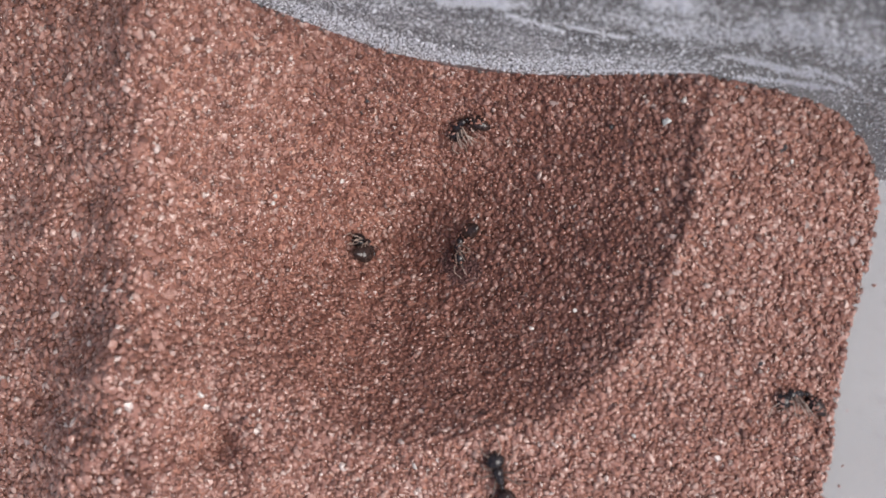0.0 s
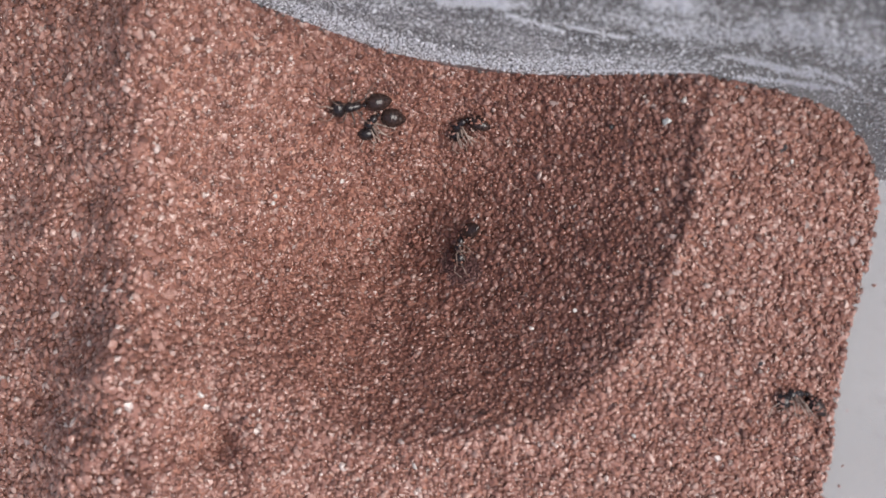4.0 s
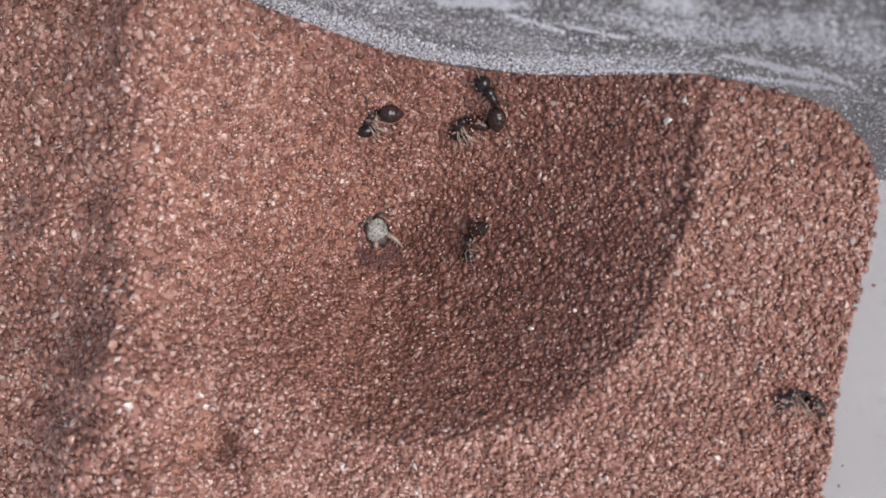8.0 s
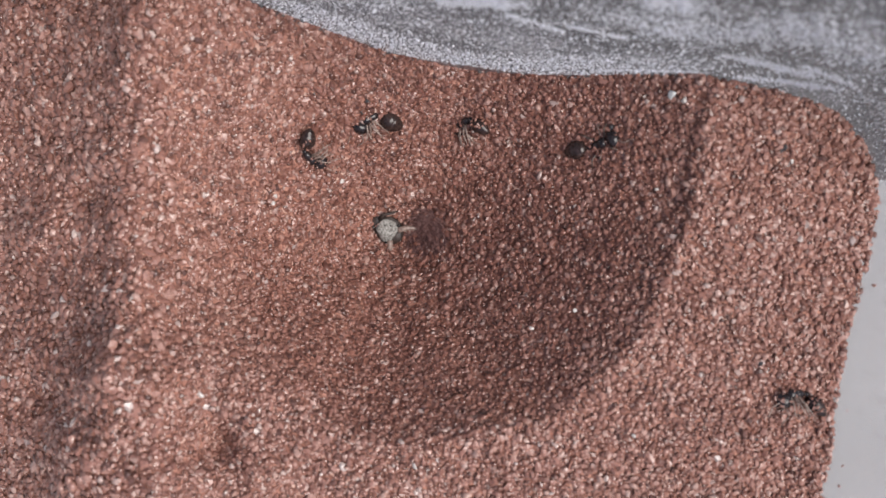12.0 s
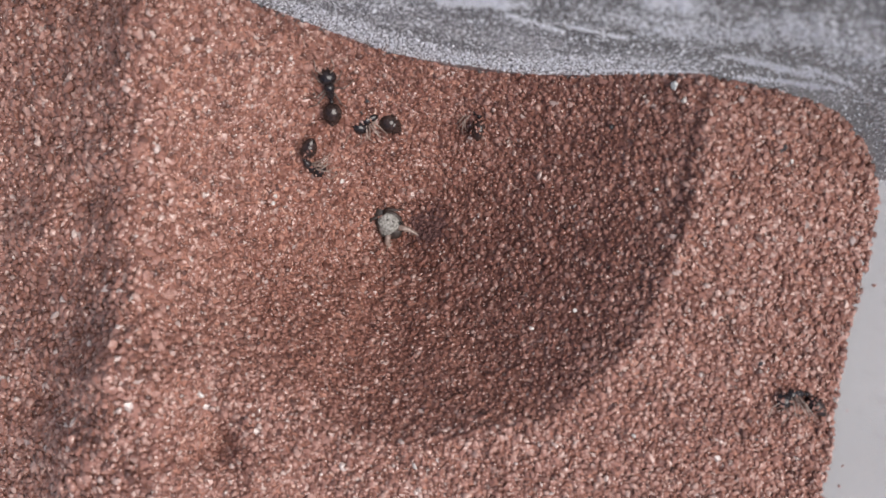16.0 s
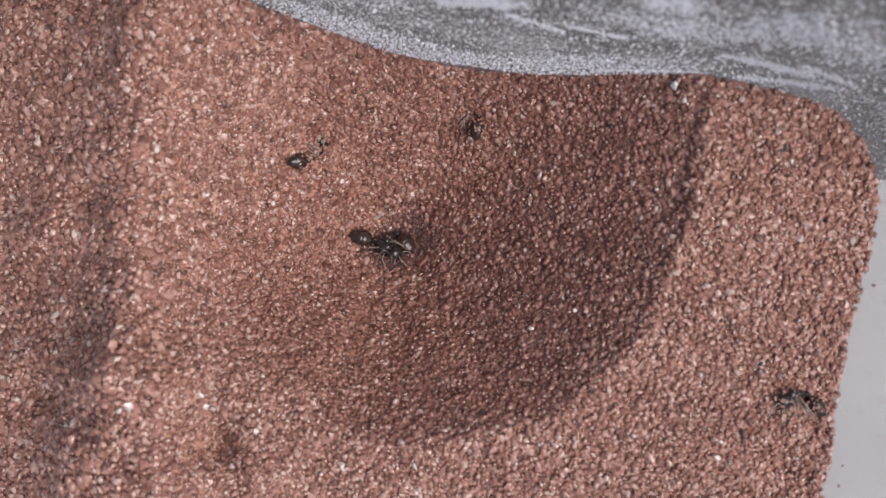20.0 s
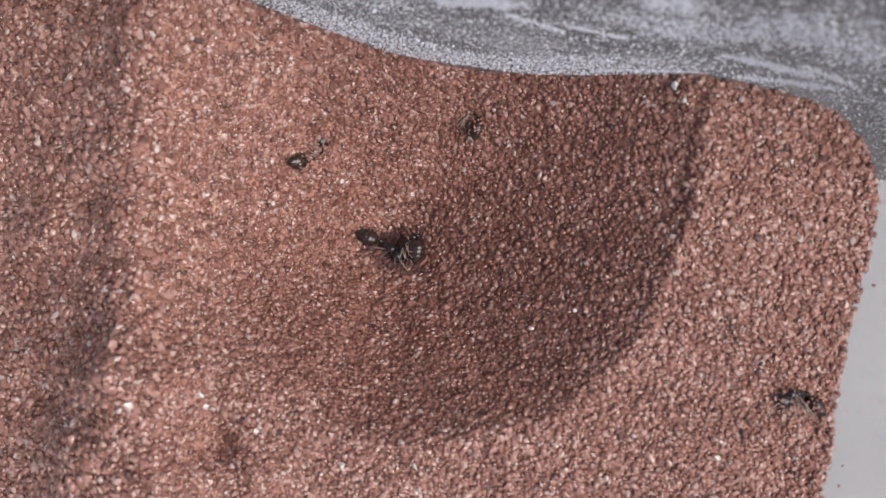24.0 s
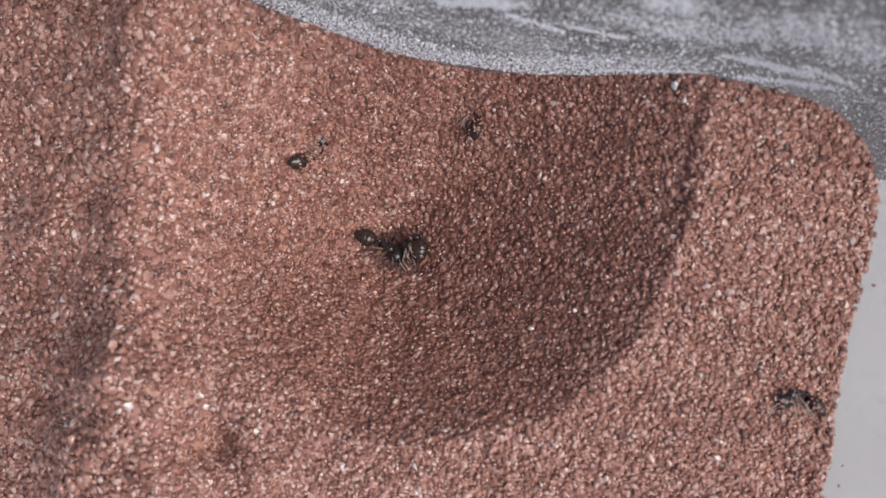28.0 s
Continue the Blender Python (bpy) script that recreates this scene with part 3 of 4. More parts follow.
ANT_RIM.matrix_basis = on_sand(37.0, -15.3, 182, 0.32, 10)
LION = antlion()


def flake():
    rng = np.random.default_rng(8)
    verts, faces = [], []
    for i in range(11):
        a = 2 * math.pi * i / 11
        r = rng.uniform(0.35, 0.75)
        verts.append((r * math.cos(a) * MM, r * 0.7 * math.sin(a) * MM, rng.uniform(-0.1, 0.1) * MM))
    verts += [(x * 0.9, y * 0.9, z + rng.uniform(0.1, 0.3) * MM) for x, y, z in verts]
    n = 11
    faces = [tuple(range(n))[::-1], tuple(range(n, 2 * n))] + [(i, (i + 1) % n, n + (i + 1) % n, n + i) for i in range(n)]
    return tagged(new("skin_flake", mesh_of("skin_flake", verts, faces, FLAKE)), "pale grey dry flake beside the tub's wall", "flake")


FLAKE_BIT = flake()


# Smears of dust on the back wall: from and to, each as mm along the wall and mm of height, half width, strength.
SMEARS = [(96.6, 16.8, 102.4, 18.9, 1.1, 0.9), (102.4, 15.6, 107.5, 12.3, 0.45, 0.7), (108.2, 14.4, 113.3, 12.5, 0.4, 0.8), (99.0, 18.6, 101.0, 19.4, 1.2, 0.7),
    (114.6, 24.6, 116.4, 24.0, 1.8, 0.8), (123.9, 11.1, 126.7, 11.0, 0.7, 0.6), (126.7, 11.0, 131.5, 10.0, 0.9, 0.7), (127.2, 4.6, 134.6, 7.5, 0.8, 0.7), (131.0, 12.5, 136.2, 10.5, 0.5, 0.5),
    (112.8, -2.0, 122.7, 3.2, 0.35, 0.8), (118, 17, 126, 22, 3.5, 0.22), (126, 24, 134, 20, 3.0, 0.2), (83.0, 9.0, 92.0, 14.0, 2.2, 0.12), (112, 20, 118, 16, 2.0, 0.15)]


def wall_dust():
    """Fine pale dust that clings to the back wall: a band over the sand, smears and scattered specks."""
    rng = np.random.default_rng(40)
    pts = np.array(BACK)
    seg = np.hypot(*np.diff(pts, axis=0).T)
    along = np.concatenate(([0], np.cumsum(seg)))
    n = 340000
    u = rng.uniform(along[3], along[-1], n)
    z = rng.uniform(-7, 33, n)
    x, y = np.interp(u, along, pts[:, 0]), np.interp(u, along, pts[:, 1])
    over = z - sand_z(x, y)
    wave = np.sin(0.9 * u + 0.8 * z) * np.sin(0.37 * u - 1.3 * z + 1) + 0.7 * np.sin(0.23 * u + 0.9 * z + 2) * np.sin(1.9 * z - 0.31 * u)
    amount = 0.042 + 0.034 * wave
    band = np.clip((u - along[4]) / 8, 0, 1) * np.clip((along[12] - u) / 14, 0, 1)
    amount = amount + 0.19 * band * np.clip((9.5 + 0.8 * np.sin(0.3 * u) - over) / 2.0, 0, 1)
    for u0, z0, u1, z1, wide, strong in SMEARS:
        d = np.array((u1 - u0, z1 - z0))
        t = np.clip(((u - u0) * d[0] + (z - z0) * d[1]) / max(d @ d, 1e-6), 0, 1)
        off = np.hypot(u - u0 - t * d[0], z - z0 - t * d[1]) + 0.25 * wide * np.sin(2.1 * u + z)
        amount = amount + strong * np.exp(-(off / wide) ** 2)
    keep = (rng.random(n) < np.clip(amount, 0.03, 1)) & (over > 0.2)
    u, z, x, y = u[keep], z[keep], x[keep], y[keep]
    i = np.clip(np.searchsorted(along, u) - 1, 0, len(seg) - 1)
    d = np.diff(pts, axis=0)[i] / seg[i][:, None]
    ox, oy = -d[:, 1], d[:, 0]
    flip = np.where(oy * (y + 10) + ox * (x + 20) < 0, -1, 1)
    out = 0.05 * z - 0.03
    c = np.stack((x + ox * flip * out, y + oy * flip * out, z), 1)
    me = grains_mesh("wall_dust", c, np.clip(rng.lognormal(math.log(0.115), 0.48, len(c)), 0.06, 0.40), rng, DUST, simple=True)
    return tagged(new("wall_dust", me), "fine pale dust clinging to the plastic wall", "dust", kind="stuff")


wall_dust()


def grit():
    """Single grains stuck to the side wall just over the sand."""
    rng = np.random.default_rng(17)
    for (x0, y0), (x1, y1), t, z in ((SIDE[7], SIDE[8], 0.45, 3.2), (SIDE[7], SIDE[8], 0.74, 3.4), (SIDE[6], SIDE[7], 0.5, 2.6), (SIDE[8], SIDE[9], 0.1, 3.0), (SIDE[3], SIDE[4], 0.4, 2.8)):
        me = grains_mesh("sand_grain", np.zeros((1, 3)), np.array([rng.uniform(0.28, 0.42)]), rng)
        g = tagged(new("sand_grain", me), "single dark grain stuck to the milky wall", "grain", "grains on the wall")
        x, y = x0 + (x1 - x0) * t, y0 + (y1 - y0) * t
        g.matrix_basis = pose((x + 0.05 * z - 0.08) * MM, y * MM, (level(x, y) + z) * MM)


grit()


def stray_grains():
    """Single grains that stand out from the sand by their size and colour."""
    rng = np.random.default_rng(23)
    pale = plain("milky_quartz", (0.50, 0.46, 0.43), (0.78, 0.74, 0.70), 0.25, 2500.0)
    dark = plain("dark_mineral", (0.025, 0.024, 0.026), (0.075, 0.072, 0.075), 0.35, 2500.0)
    shapes = {m: [grains_mesh("stray_grain", np.zeros((1, 3)), np.array([1.0]), rng, m) for _ in range(5)] for m in (pale, dark)}
    spots = [(pale, x, y, r) for x, y, r in ((-20.0, 5.4, 0.8), (-19.7, 6.2, 0.6), (-12.3, 8.3, 0.75), (9.9, -9.0, 0.7), (-6.4, -8.2, 0.5), (23.0, 6.4, 0.6), (36.4, 9.2, 0.6),
                                             (25.4, 15.6, 0.8), (-25.6, -15.4, 0.8), (-37.0, 21.8, 0.7), (-33.0, 8.0, 0.7), (14.6, -6.8, 0.55), (20.0, -19.5, 0.7), (-3.0, -22.8, 0.7))]
    spots += [(dark, x, y, r) for x, y, r in ((35.6, 10.6, 0.7), (35.2, 10.2, 0.55), (-38.5, 4.6, 0.9), (-8.8, 17.2, 0.6), (-9.5, 15.9, 0.5), (33.4, -12.0, 0.6), (18.6, 13.4, 0.6), (33.0, -20.0, 0.6))]
    for i, (mat, x, y, r) in enumerate(spots):
        label = "large pale milky quartz grain on the sand" if mat is pale else "large dark mineral grain on the sand"
        g = tagged(new("stray_grain", shapes[mat][i % 5]), label, "grain", "stray grains")
        g.matrix_basis = on_sand(x, y, 67 * i, 0.12) @ Matrix.Scale(r, 4)


stray_grains()


def flung_sand():
    """Handfuls of grains that the antlion throws: each clump a part that flies."""
    rng = np.random.default_rng(12)
    t = thing("flung_sand", "red sand grains thrown up by the antlion", "sand")
    shapes = []
    for k in range(8):
        n = 26
        c = np.stack((rng.normal(0, 0.85, n), rng.normal(0, 0.55, n), rng.normal(0, 0.3, n)), 1)
        shapes.append(grains_mesh("clump", c, rng.uniform(0.3, 0.6, n), rng, FLUNG))
    # dark grains: dug-up sand, and the hollow's shade put into colour
    dug_shade_shapes = []
    for k in range(4):
        n = 60
        c = np.stack((rng.normal(0, 0.8, n), rng.normal(0, 0.8, n), rng.normal(0, 0.12, n)), 1)
        dug_shade_shapes.append(grains_mesh("damp_clump", c, rng.uniform(0.3, 0.6, n), rng, DUG_SHADE))
    dry = [part("clump", shapes[i % 8], t) for i in range(150)]
    return t, dry, [part("damp_clump", dug_shade_shapes[i % 4], t, "dark clump for dug-up sand and the hollow's shade") for i in range(36)]


SAND_THING, CLUMPS, DUG_SHADE_CLUMPS = flung_sand()
loose_sand()

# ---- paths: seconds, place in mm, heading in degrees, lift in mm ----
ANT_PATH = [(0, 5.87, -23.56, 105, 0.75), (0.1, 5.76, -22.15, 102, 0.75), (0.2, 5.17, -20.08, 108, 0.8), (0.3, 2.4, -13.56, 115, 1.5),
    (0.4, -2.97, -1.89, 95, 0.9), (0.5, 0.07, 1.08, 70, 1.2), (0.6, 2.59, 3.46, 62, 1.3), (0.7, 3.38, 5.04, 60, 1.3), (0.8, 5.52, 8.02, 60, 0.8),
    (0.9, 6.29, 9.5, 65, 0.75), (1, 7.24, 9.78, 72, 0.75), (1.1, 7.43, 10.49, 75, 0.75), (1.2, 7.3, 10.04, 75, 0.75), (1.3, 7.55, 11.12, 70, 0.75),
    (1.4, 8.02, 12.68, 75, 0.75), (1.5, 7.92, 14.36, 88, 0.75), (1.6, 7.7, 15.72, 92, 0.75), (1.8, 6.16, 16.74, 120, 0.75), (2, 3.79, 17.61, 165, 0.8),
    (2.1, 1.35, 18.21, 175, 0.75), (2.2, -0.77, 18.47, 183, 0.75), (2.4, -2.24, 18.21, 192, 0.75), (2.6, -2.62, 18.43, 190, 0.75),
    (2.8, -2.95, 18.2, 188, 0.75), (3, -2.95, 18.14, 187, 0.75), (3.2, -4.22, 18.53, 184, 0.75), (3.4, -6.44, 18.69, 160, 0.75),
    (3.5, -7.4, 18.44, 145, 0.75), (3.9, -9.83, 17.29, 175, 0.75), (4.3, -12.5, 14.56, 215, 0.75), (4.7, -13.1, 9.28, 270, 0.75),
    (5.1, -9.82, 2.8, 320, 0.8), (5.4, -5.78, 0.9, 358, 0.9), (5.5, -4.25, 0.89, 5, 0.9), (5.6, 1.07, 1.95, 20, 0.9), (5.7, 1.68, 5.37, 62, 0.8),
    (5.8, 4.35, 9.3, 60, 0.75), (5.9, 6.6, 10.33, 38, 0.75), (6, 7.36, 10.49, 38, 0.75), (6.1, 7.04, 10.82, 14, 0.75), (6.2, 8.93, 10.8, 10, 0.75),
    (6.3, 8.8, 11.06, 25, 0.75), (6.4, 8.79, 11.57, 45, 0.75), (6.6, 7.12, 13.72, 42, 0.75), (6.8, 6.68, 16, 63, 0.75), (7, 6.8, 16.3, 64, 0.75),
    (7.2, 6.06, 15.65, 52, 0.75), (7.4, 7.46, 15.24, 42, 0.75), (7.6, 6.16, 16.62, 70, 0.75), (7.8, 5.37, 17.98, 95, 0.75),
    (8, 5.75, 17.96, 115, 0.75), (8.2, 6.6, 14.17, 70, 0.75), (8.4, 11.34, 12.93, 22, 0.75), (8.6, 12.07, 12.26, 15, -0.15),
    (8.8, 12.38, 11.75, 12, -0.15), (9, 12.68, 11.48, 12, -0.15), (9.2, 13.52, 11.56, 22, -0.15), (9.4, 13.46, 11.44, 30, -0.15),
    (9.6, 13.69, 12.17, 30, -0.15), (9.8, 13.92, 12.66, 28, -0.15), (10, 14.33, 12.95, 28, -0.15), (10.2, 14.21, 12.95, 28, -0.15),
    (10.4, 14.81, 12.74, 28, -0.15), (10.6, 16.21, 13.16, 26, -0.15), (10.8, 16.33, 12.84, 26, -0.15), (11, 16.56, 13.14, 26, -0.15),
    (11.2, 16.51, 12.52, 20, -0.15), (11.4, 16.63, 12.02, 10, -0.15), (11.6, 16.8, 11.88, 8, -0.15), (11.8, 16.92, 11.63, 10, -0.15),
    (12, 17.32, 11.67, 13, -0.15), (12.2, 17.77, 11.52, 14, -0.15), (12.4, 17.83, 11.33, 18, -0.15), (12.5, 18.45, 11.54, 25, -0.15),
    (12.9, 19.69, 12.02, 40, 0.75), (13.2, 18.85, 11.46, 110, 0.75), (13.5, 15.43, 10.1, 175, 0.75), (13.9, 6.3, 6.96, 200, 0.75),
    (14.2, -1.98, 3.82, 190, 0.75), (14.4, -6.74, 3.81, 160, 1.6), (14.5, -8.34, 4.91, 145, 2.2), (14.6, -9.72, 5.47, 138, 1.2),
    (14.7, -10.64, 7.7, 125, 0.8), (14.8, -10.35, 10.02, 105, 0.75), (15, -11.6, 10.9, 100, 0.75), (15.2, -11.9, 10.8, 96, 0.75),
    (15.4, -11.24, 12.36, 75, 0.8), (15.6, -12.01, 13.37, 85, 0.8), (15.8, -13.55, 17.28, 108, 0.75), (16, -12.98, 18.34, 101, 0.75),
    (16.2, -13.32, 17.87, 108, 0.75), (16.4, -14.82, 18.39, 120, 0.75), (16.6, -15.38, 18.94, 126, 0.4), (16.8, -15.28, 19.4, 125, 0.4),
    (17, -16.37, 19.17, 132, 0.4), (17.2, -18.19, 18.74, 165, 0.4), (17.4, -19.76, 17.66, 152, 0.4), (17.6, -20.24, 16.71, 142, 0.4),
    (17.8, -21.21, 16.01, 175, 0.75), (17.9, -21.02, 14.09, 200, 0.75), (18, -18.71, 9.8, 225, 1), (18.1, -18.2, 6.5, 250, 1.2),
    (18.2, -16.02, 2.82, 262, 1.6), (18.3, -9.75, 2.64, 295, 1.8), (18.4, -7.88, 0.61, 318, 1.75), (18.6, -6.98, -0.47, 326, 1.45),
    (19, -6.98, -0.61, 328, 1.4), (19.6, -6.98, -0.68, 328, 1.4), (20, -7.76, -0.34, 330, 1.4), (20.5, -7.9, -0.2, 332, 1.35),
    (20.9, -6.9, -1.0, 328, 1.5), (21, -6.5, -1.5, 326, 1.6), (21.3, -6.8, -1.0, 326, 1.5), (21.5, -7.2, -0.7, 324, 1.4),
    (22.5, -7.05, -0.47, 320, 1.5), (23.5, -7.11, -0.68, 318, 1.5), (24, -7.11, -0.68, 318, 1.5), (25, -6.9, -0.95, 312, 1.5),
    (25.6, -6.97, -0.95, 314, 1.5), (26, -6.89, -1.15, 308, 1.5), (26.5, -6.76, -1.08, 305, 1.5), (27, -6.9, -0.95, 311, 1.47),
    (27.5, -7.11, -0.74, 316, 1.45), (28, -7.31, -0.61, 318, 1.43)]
# seconds, turn of the head, turn of the abdomen
ANT_BEND = [(0, 0, 0), (1.5, 10, -15), (1.9, 25, -40), (2.1, 10, -20), (2.6, 0, 8), (3, 0, 5), (3.4, 15, -30), (4, 0, 0), (5.5, -10, 10), (5.8, 0, 0), (6, 5, 8),
    (6.6, 0, 12), (7, 5, -10), (8, 20, -30), (8.4, 0, 0), (9, -5, 6), (10, 5, -6), (11, -5, 6), (12, 5, -8), (12.5, 0, 0), (14.5, 20, -30),
    (14.8, 0, 10), (15.4, -20, 25), (15.8, 0, 0), (16.4, 6, -6), (17, 0, 10), (17.6, 10, -12), (18, 20, -30), (18.3, -20, 30), (18.5, -12, 24),
    (20, -8, 20), (21.2, -14, 26), (23.5, -10, 18), (25, -16, 22), (26, -12, 26), (27, -18, 20), (28, -12, 22)]
# with a roll and a dip of the head in degrees
LEFT_PATH = [(0, -9.66, -0.07, 115, 0.75, 20, 0), (0.8, -9.66, -0.07, 115, 0.75, 20, 0), (0.9, -9.46, -0.27, 130, 0.27, 40, 0),
    (1, -8.16, -1.56, 150, -0.48, 50, 0), (1.1, -9.82, 0.27, 170, 0.27, 30, 0), (1.3, -9.69, 0.55, 190, 0.37, 10, 0),
    (1.4, -9.82, 0.48, 190, 0.37, 10, 0), (1.467, -9.39, 2.73, 215, 3.87, 60, 0), (1.533, -7.82, 10.78, 225, 6.87, 90, 0),
    (1.6, -8.3, 14.9, 238, 0.47, 20, 0), (3, -8.5, 15, 238, 0.07, 15, 0), (6, -8.6, 15.1, 246, -0.03, 10, 0), (9.4, -8.7, 15.3, 242, -0.13, 10, 0),
    (12, -8.6, 15.3, 210, -0.23, 10, 0), (16, -8.6, 15.2, 204, -0.28, 10, 0), (16.4, -7.9, 13.89, 203, -0.38, 10, 0),
    (17, -7.57, 12.55, 203, -0.6, 10, 0), (17.6, -7.73, 11.93, 202, -0.72, 10, 0), (18, -7.75, 11.55, 200, -0.72, 15, 0),
    (18.1, -7.97, 10.11, 195, 0.07, 20, 0), (18.2, -8.61, 6.51, 188, 0.17, 20, 0), (18.3, -8.17, 3.36, 195, 0.27, 10, 0),
    (18.4, -7.51, 2, 212, 0.87, 0, 0), (18.6, -7.36, 1.79, 225, 0.97, 0, 0), (19.6, -7.36, 1.79, 225, 0.97, 0, 0), (20, -7.09, 0.75, 222, 1.07, 0, 0),
    (20.5, -6.83, 0.48, 218, 1.07, 0, 0), (21, -5.6, -0.5, 214, 1.5, 0, 0), (21.5, -5.6, 0.3, 212, 1.7, 0, 0), (22.5, -4.24, 0.75, 202, 1.92, 0, 0),
    (23.5, -2.85, 0.88, 192, 2.12, 0, 0), (26, -2.72, 0.88, 192, 2.12, 0, 0), (28, -2.44, 0.81, 193, 2.07, 0, 0)]
MID_PATH = [(0, 2.79, 0.2, 242, 1.45, 10, 12), (0.55, 2.79, 0.2, 242, 1.45, 10, 12), (0.7, 2.93, 0.4, 242, 1.4, 10, 12), (5.3, 2.8, 0.2, 242, 1.4, 10, 12),
    (5.6, 3.33, 0.47, 242, 1.05, 10, 12), (6.2, 3.34, 0.6, 242, 0.65, 10, 12), (8, 3.34, 0.6, 243, 0.4, 10, 12), (10.4, 3.34, 0.6, 243, 0.4, 10, 12),
    (10.8, 2.94, 0.54, 246, 0.55, 10, 12), (11, 2.68, 0.47, 248, -0.1, 10, 0), (11.1, 1.08, 0.2, 250, 0.2, 0, 0), (11.2, -1.5, 0.2, 255, 0.4, 0, 0),
    (11.3, -3.84, 0.21, 260, 0.5, -10, 0), (11.4, -5.23, 0.21, 265, 0.5, -10, 0), (11.6, -5.77, 0.27, 268, 0.6, -10, 0),
    (11.7, -5.55, 0.88, 272, 2.9, 10, 0), (11.767, -8.28, 4.56, 280, 7.9, 40, 0), (11.833, -12.19, 8.86, 286, 6.9, 60, 0),
    (11.9, -15.23, 10.52, 305, 1.4, 40, 0), (12, -15.82, 10.89, 315, 0.45, 15, 0), (14.6, -15.77, 10.77, 317, 0.35, 15, 0),
    (15, -16.1, 10.2, 318, 0.7, 15, 0), (15.6, -16.1, 10.1, 318, 0.7, 15, 0), (15.8, -16, 10.1, 312, 0.65, 15, 4),
    (16.6, -15.9, 9.9, 312, 0.4, 15, 6), (17, -15.4, 10.1, 20, 0.05, 15, 6), (18, -15, 11, 34, -0.3, 15, 4), (18.4, -14.8, 11.2, 40, -0.4, 15, 4),
    (24, -14.8, 11.2, 42, -0.42, 15, 4), (28, -14.8, 11.2, 42, -0.44, 15, 4)]
TOP_PATH = [(0, 2.12, 14.99, 226, 0.65, 0, 0), (9, 2.12, 15, 226, 0.45, 0, 4), (11, 2.26, 14.96, 220, 0.05, 4, 14), (12, 2.39, 14.97, 222, -0.1, 6, 20),
    (14.5, 3.4, 16.1, 164, -0.55, 8, 32), (16, 3.45, 16.1, 162, -0.6, 10, 36), (18.5, 3.45, 16.1, 161, -0.65, 12, 38),
    (28, 3.45, 16.1, 160, -0.7, 14, 40)]
FLAKE_PATH = [(0, 23.85, 13.62, 20, 0.2), (9.5, 23.95, 13.73, 30, 0.2), (11, 24.18, 16.18, 40, 0.25), (12.5, 24.27, 16.4, 42, 0.25), (14, 24.48, 17.23, 60, 0.3),
    (28, 24.52, 17.22, 62, 0.3)]
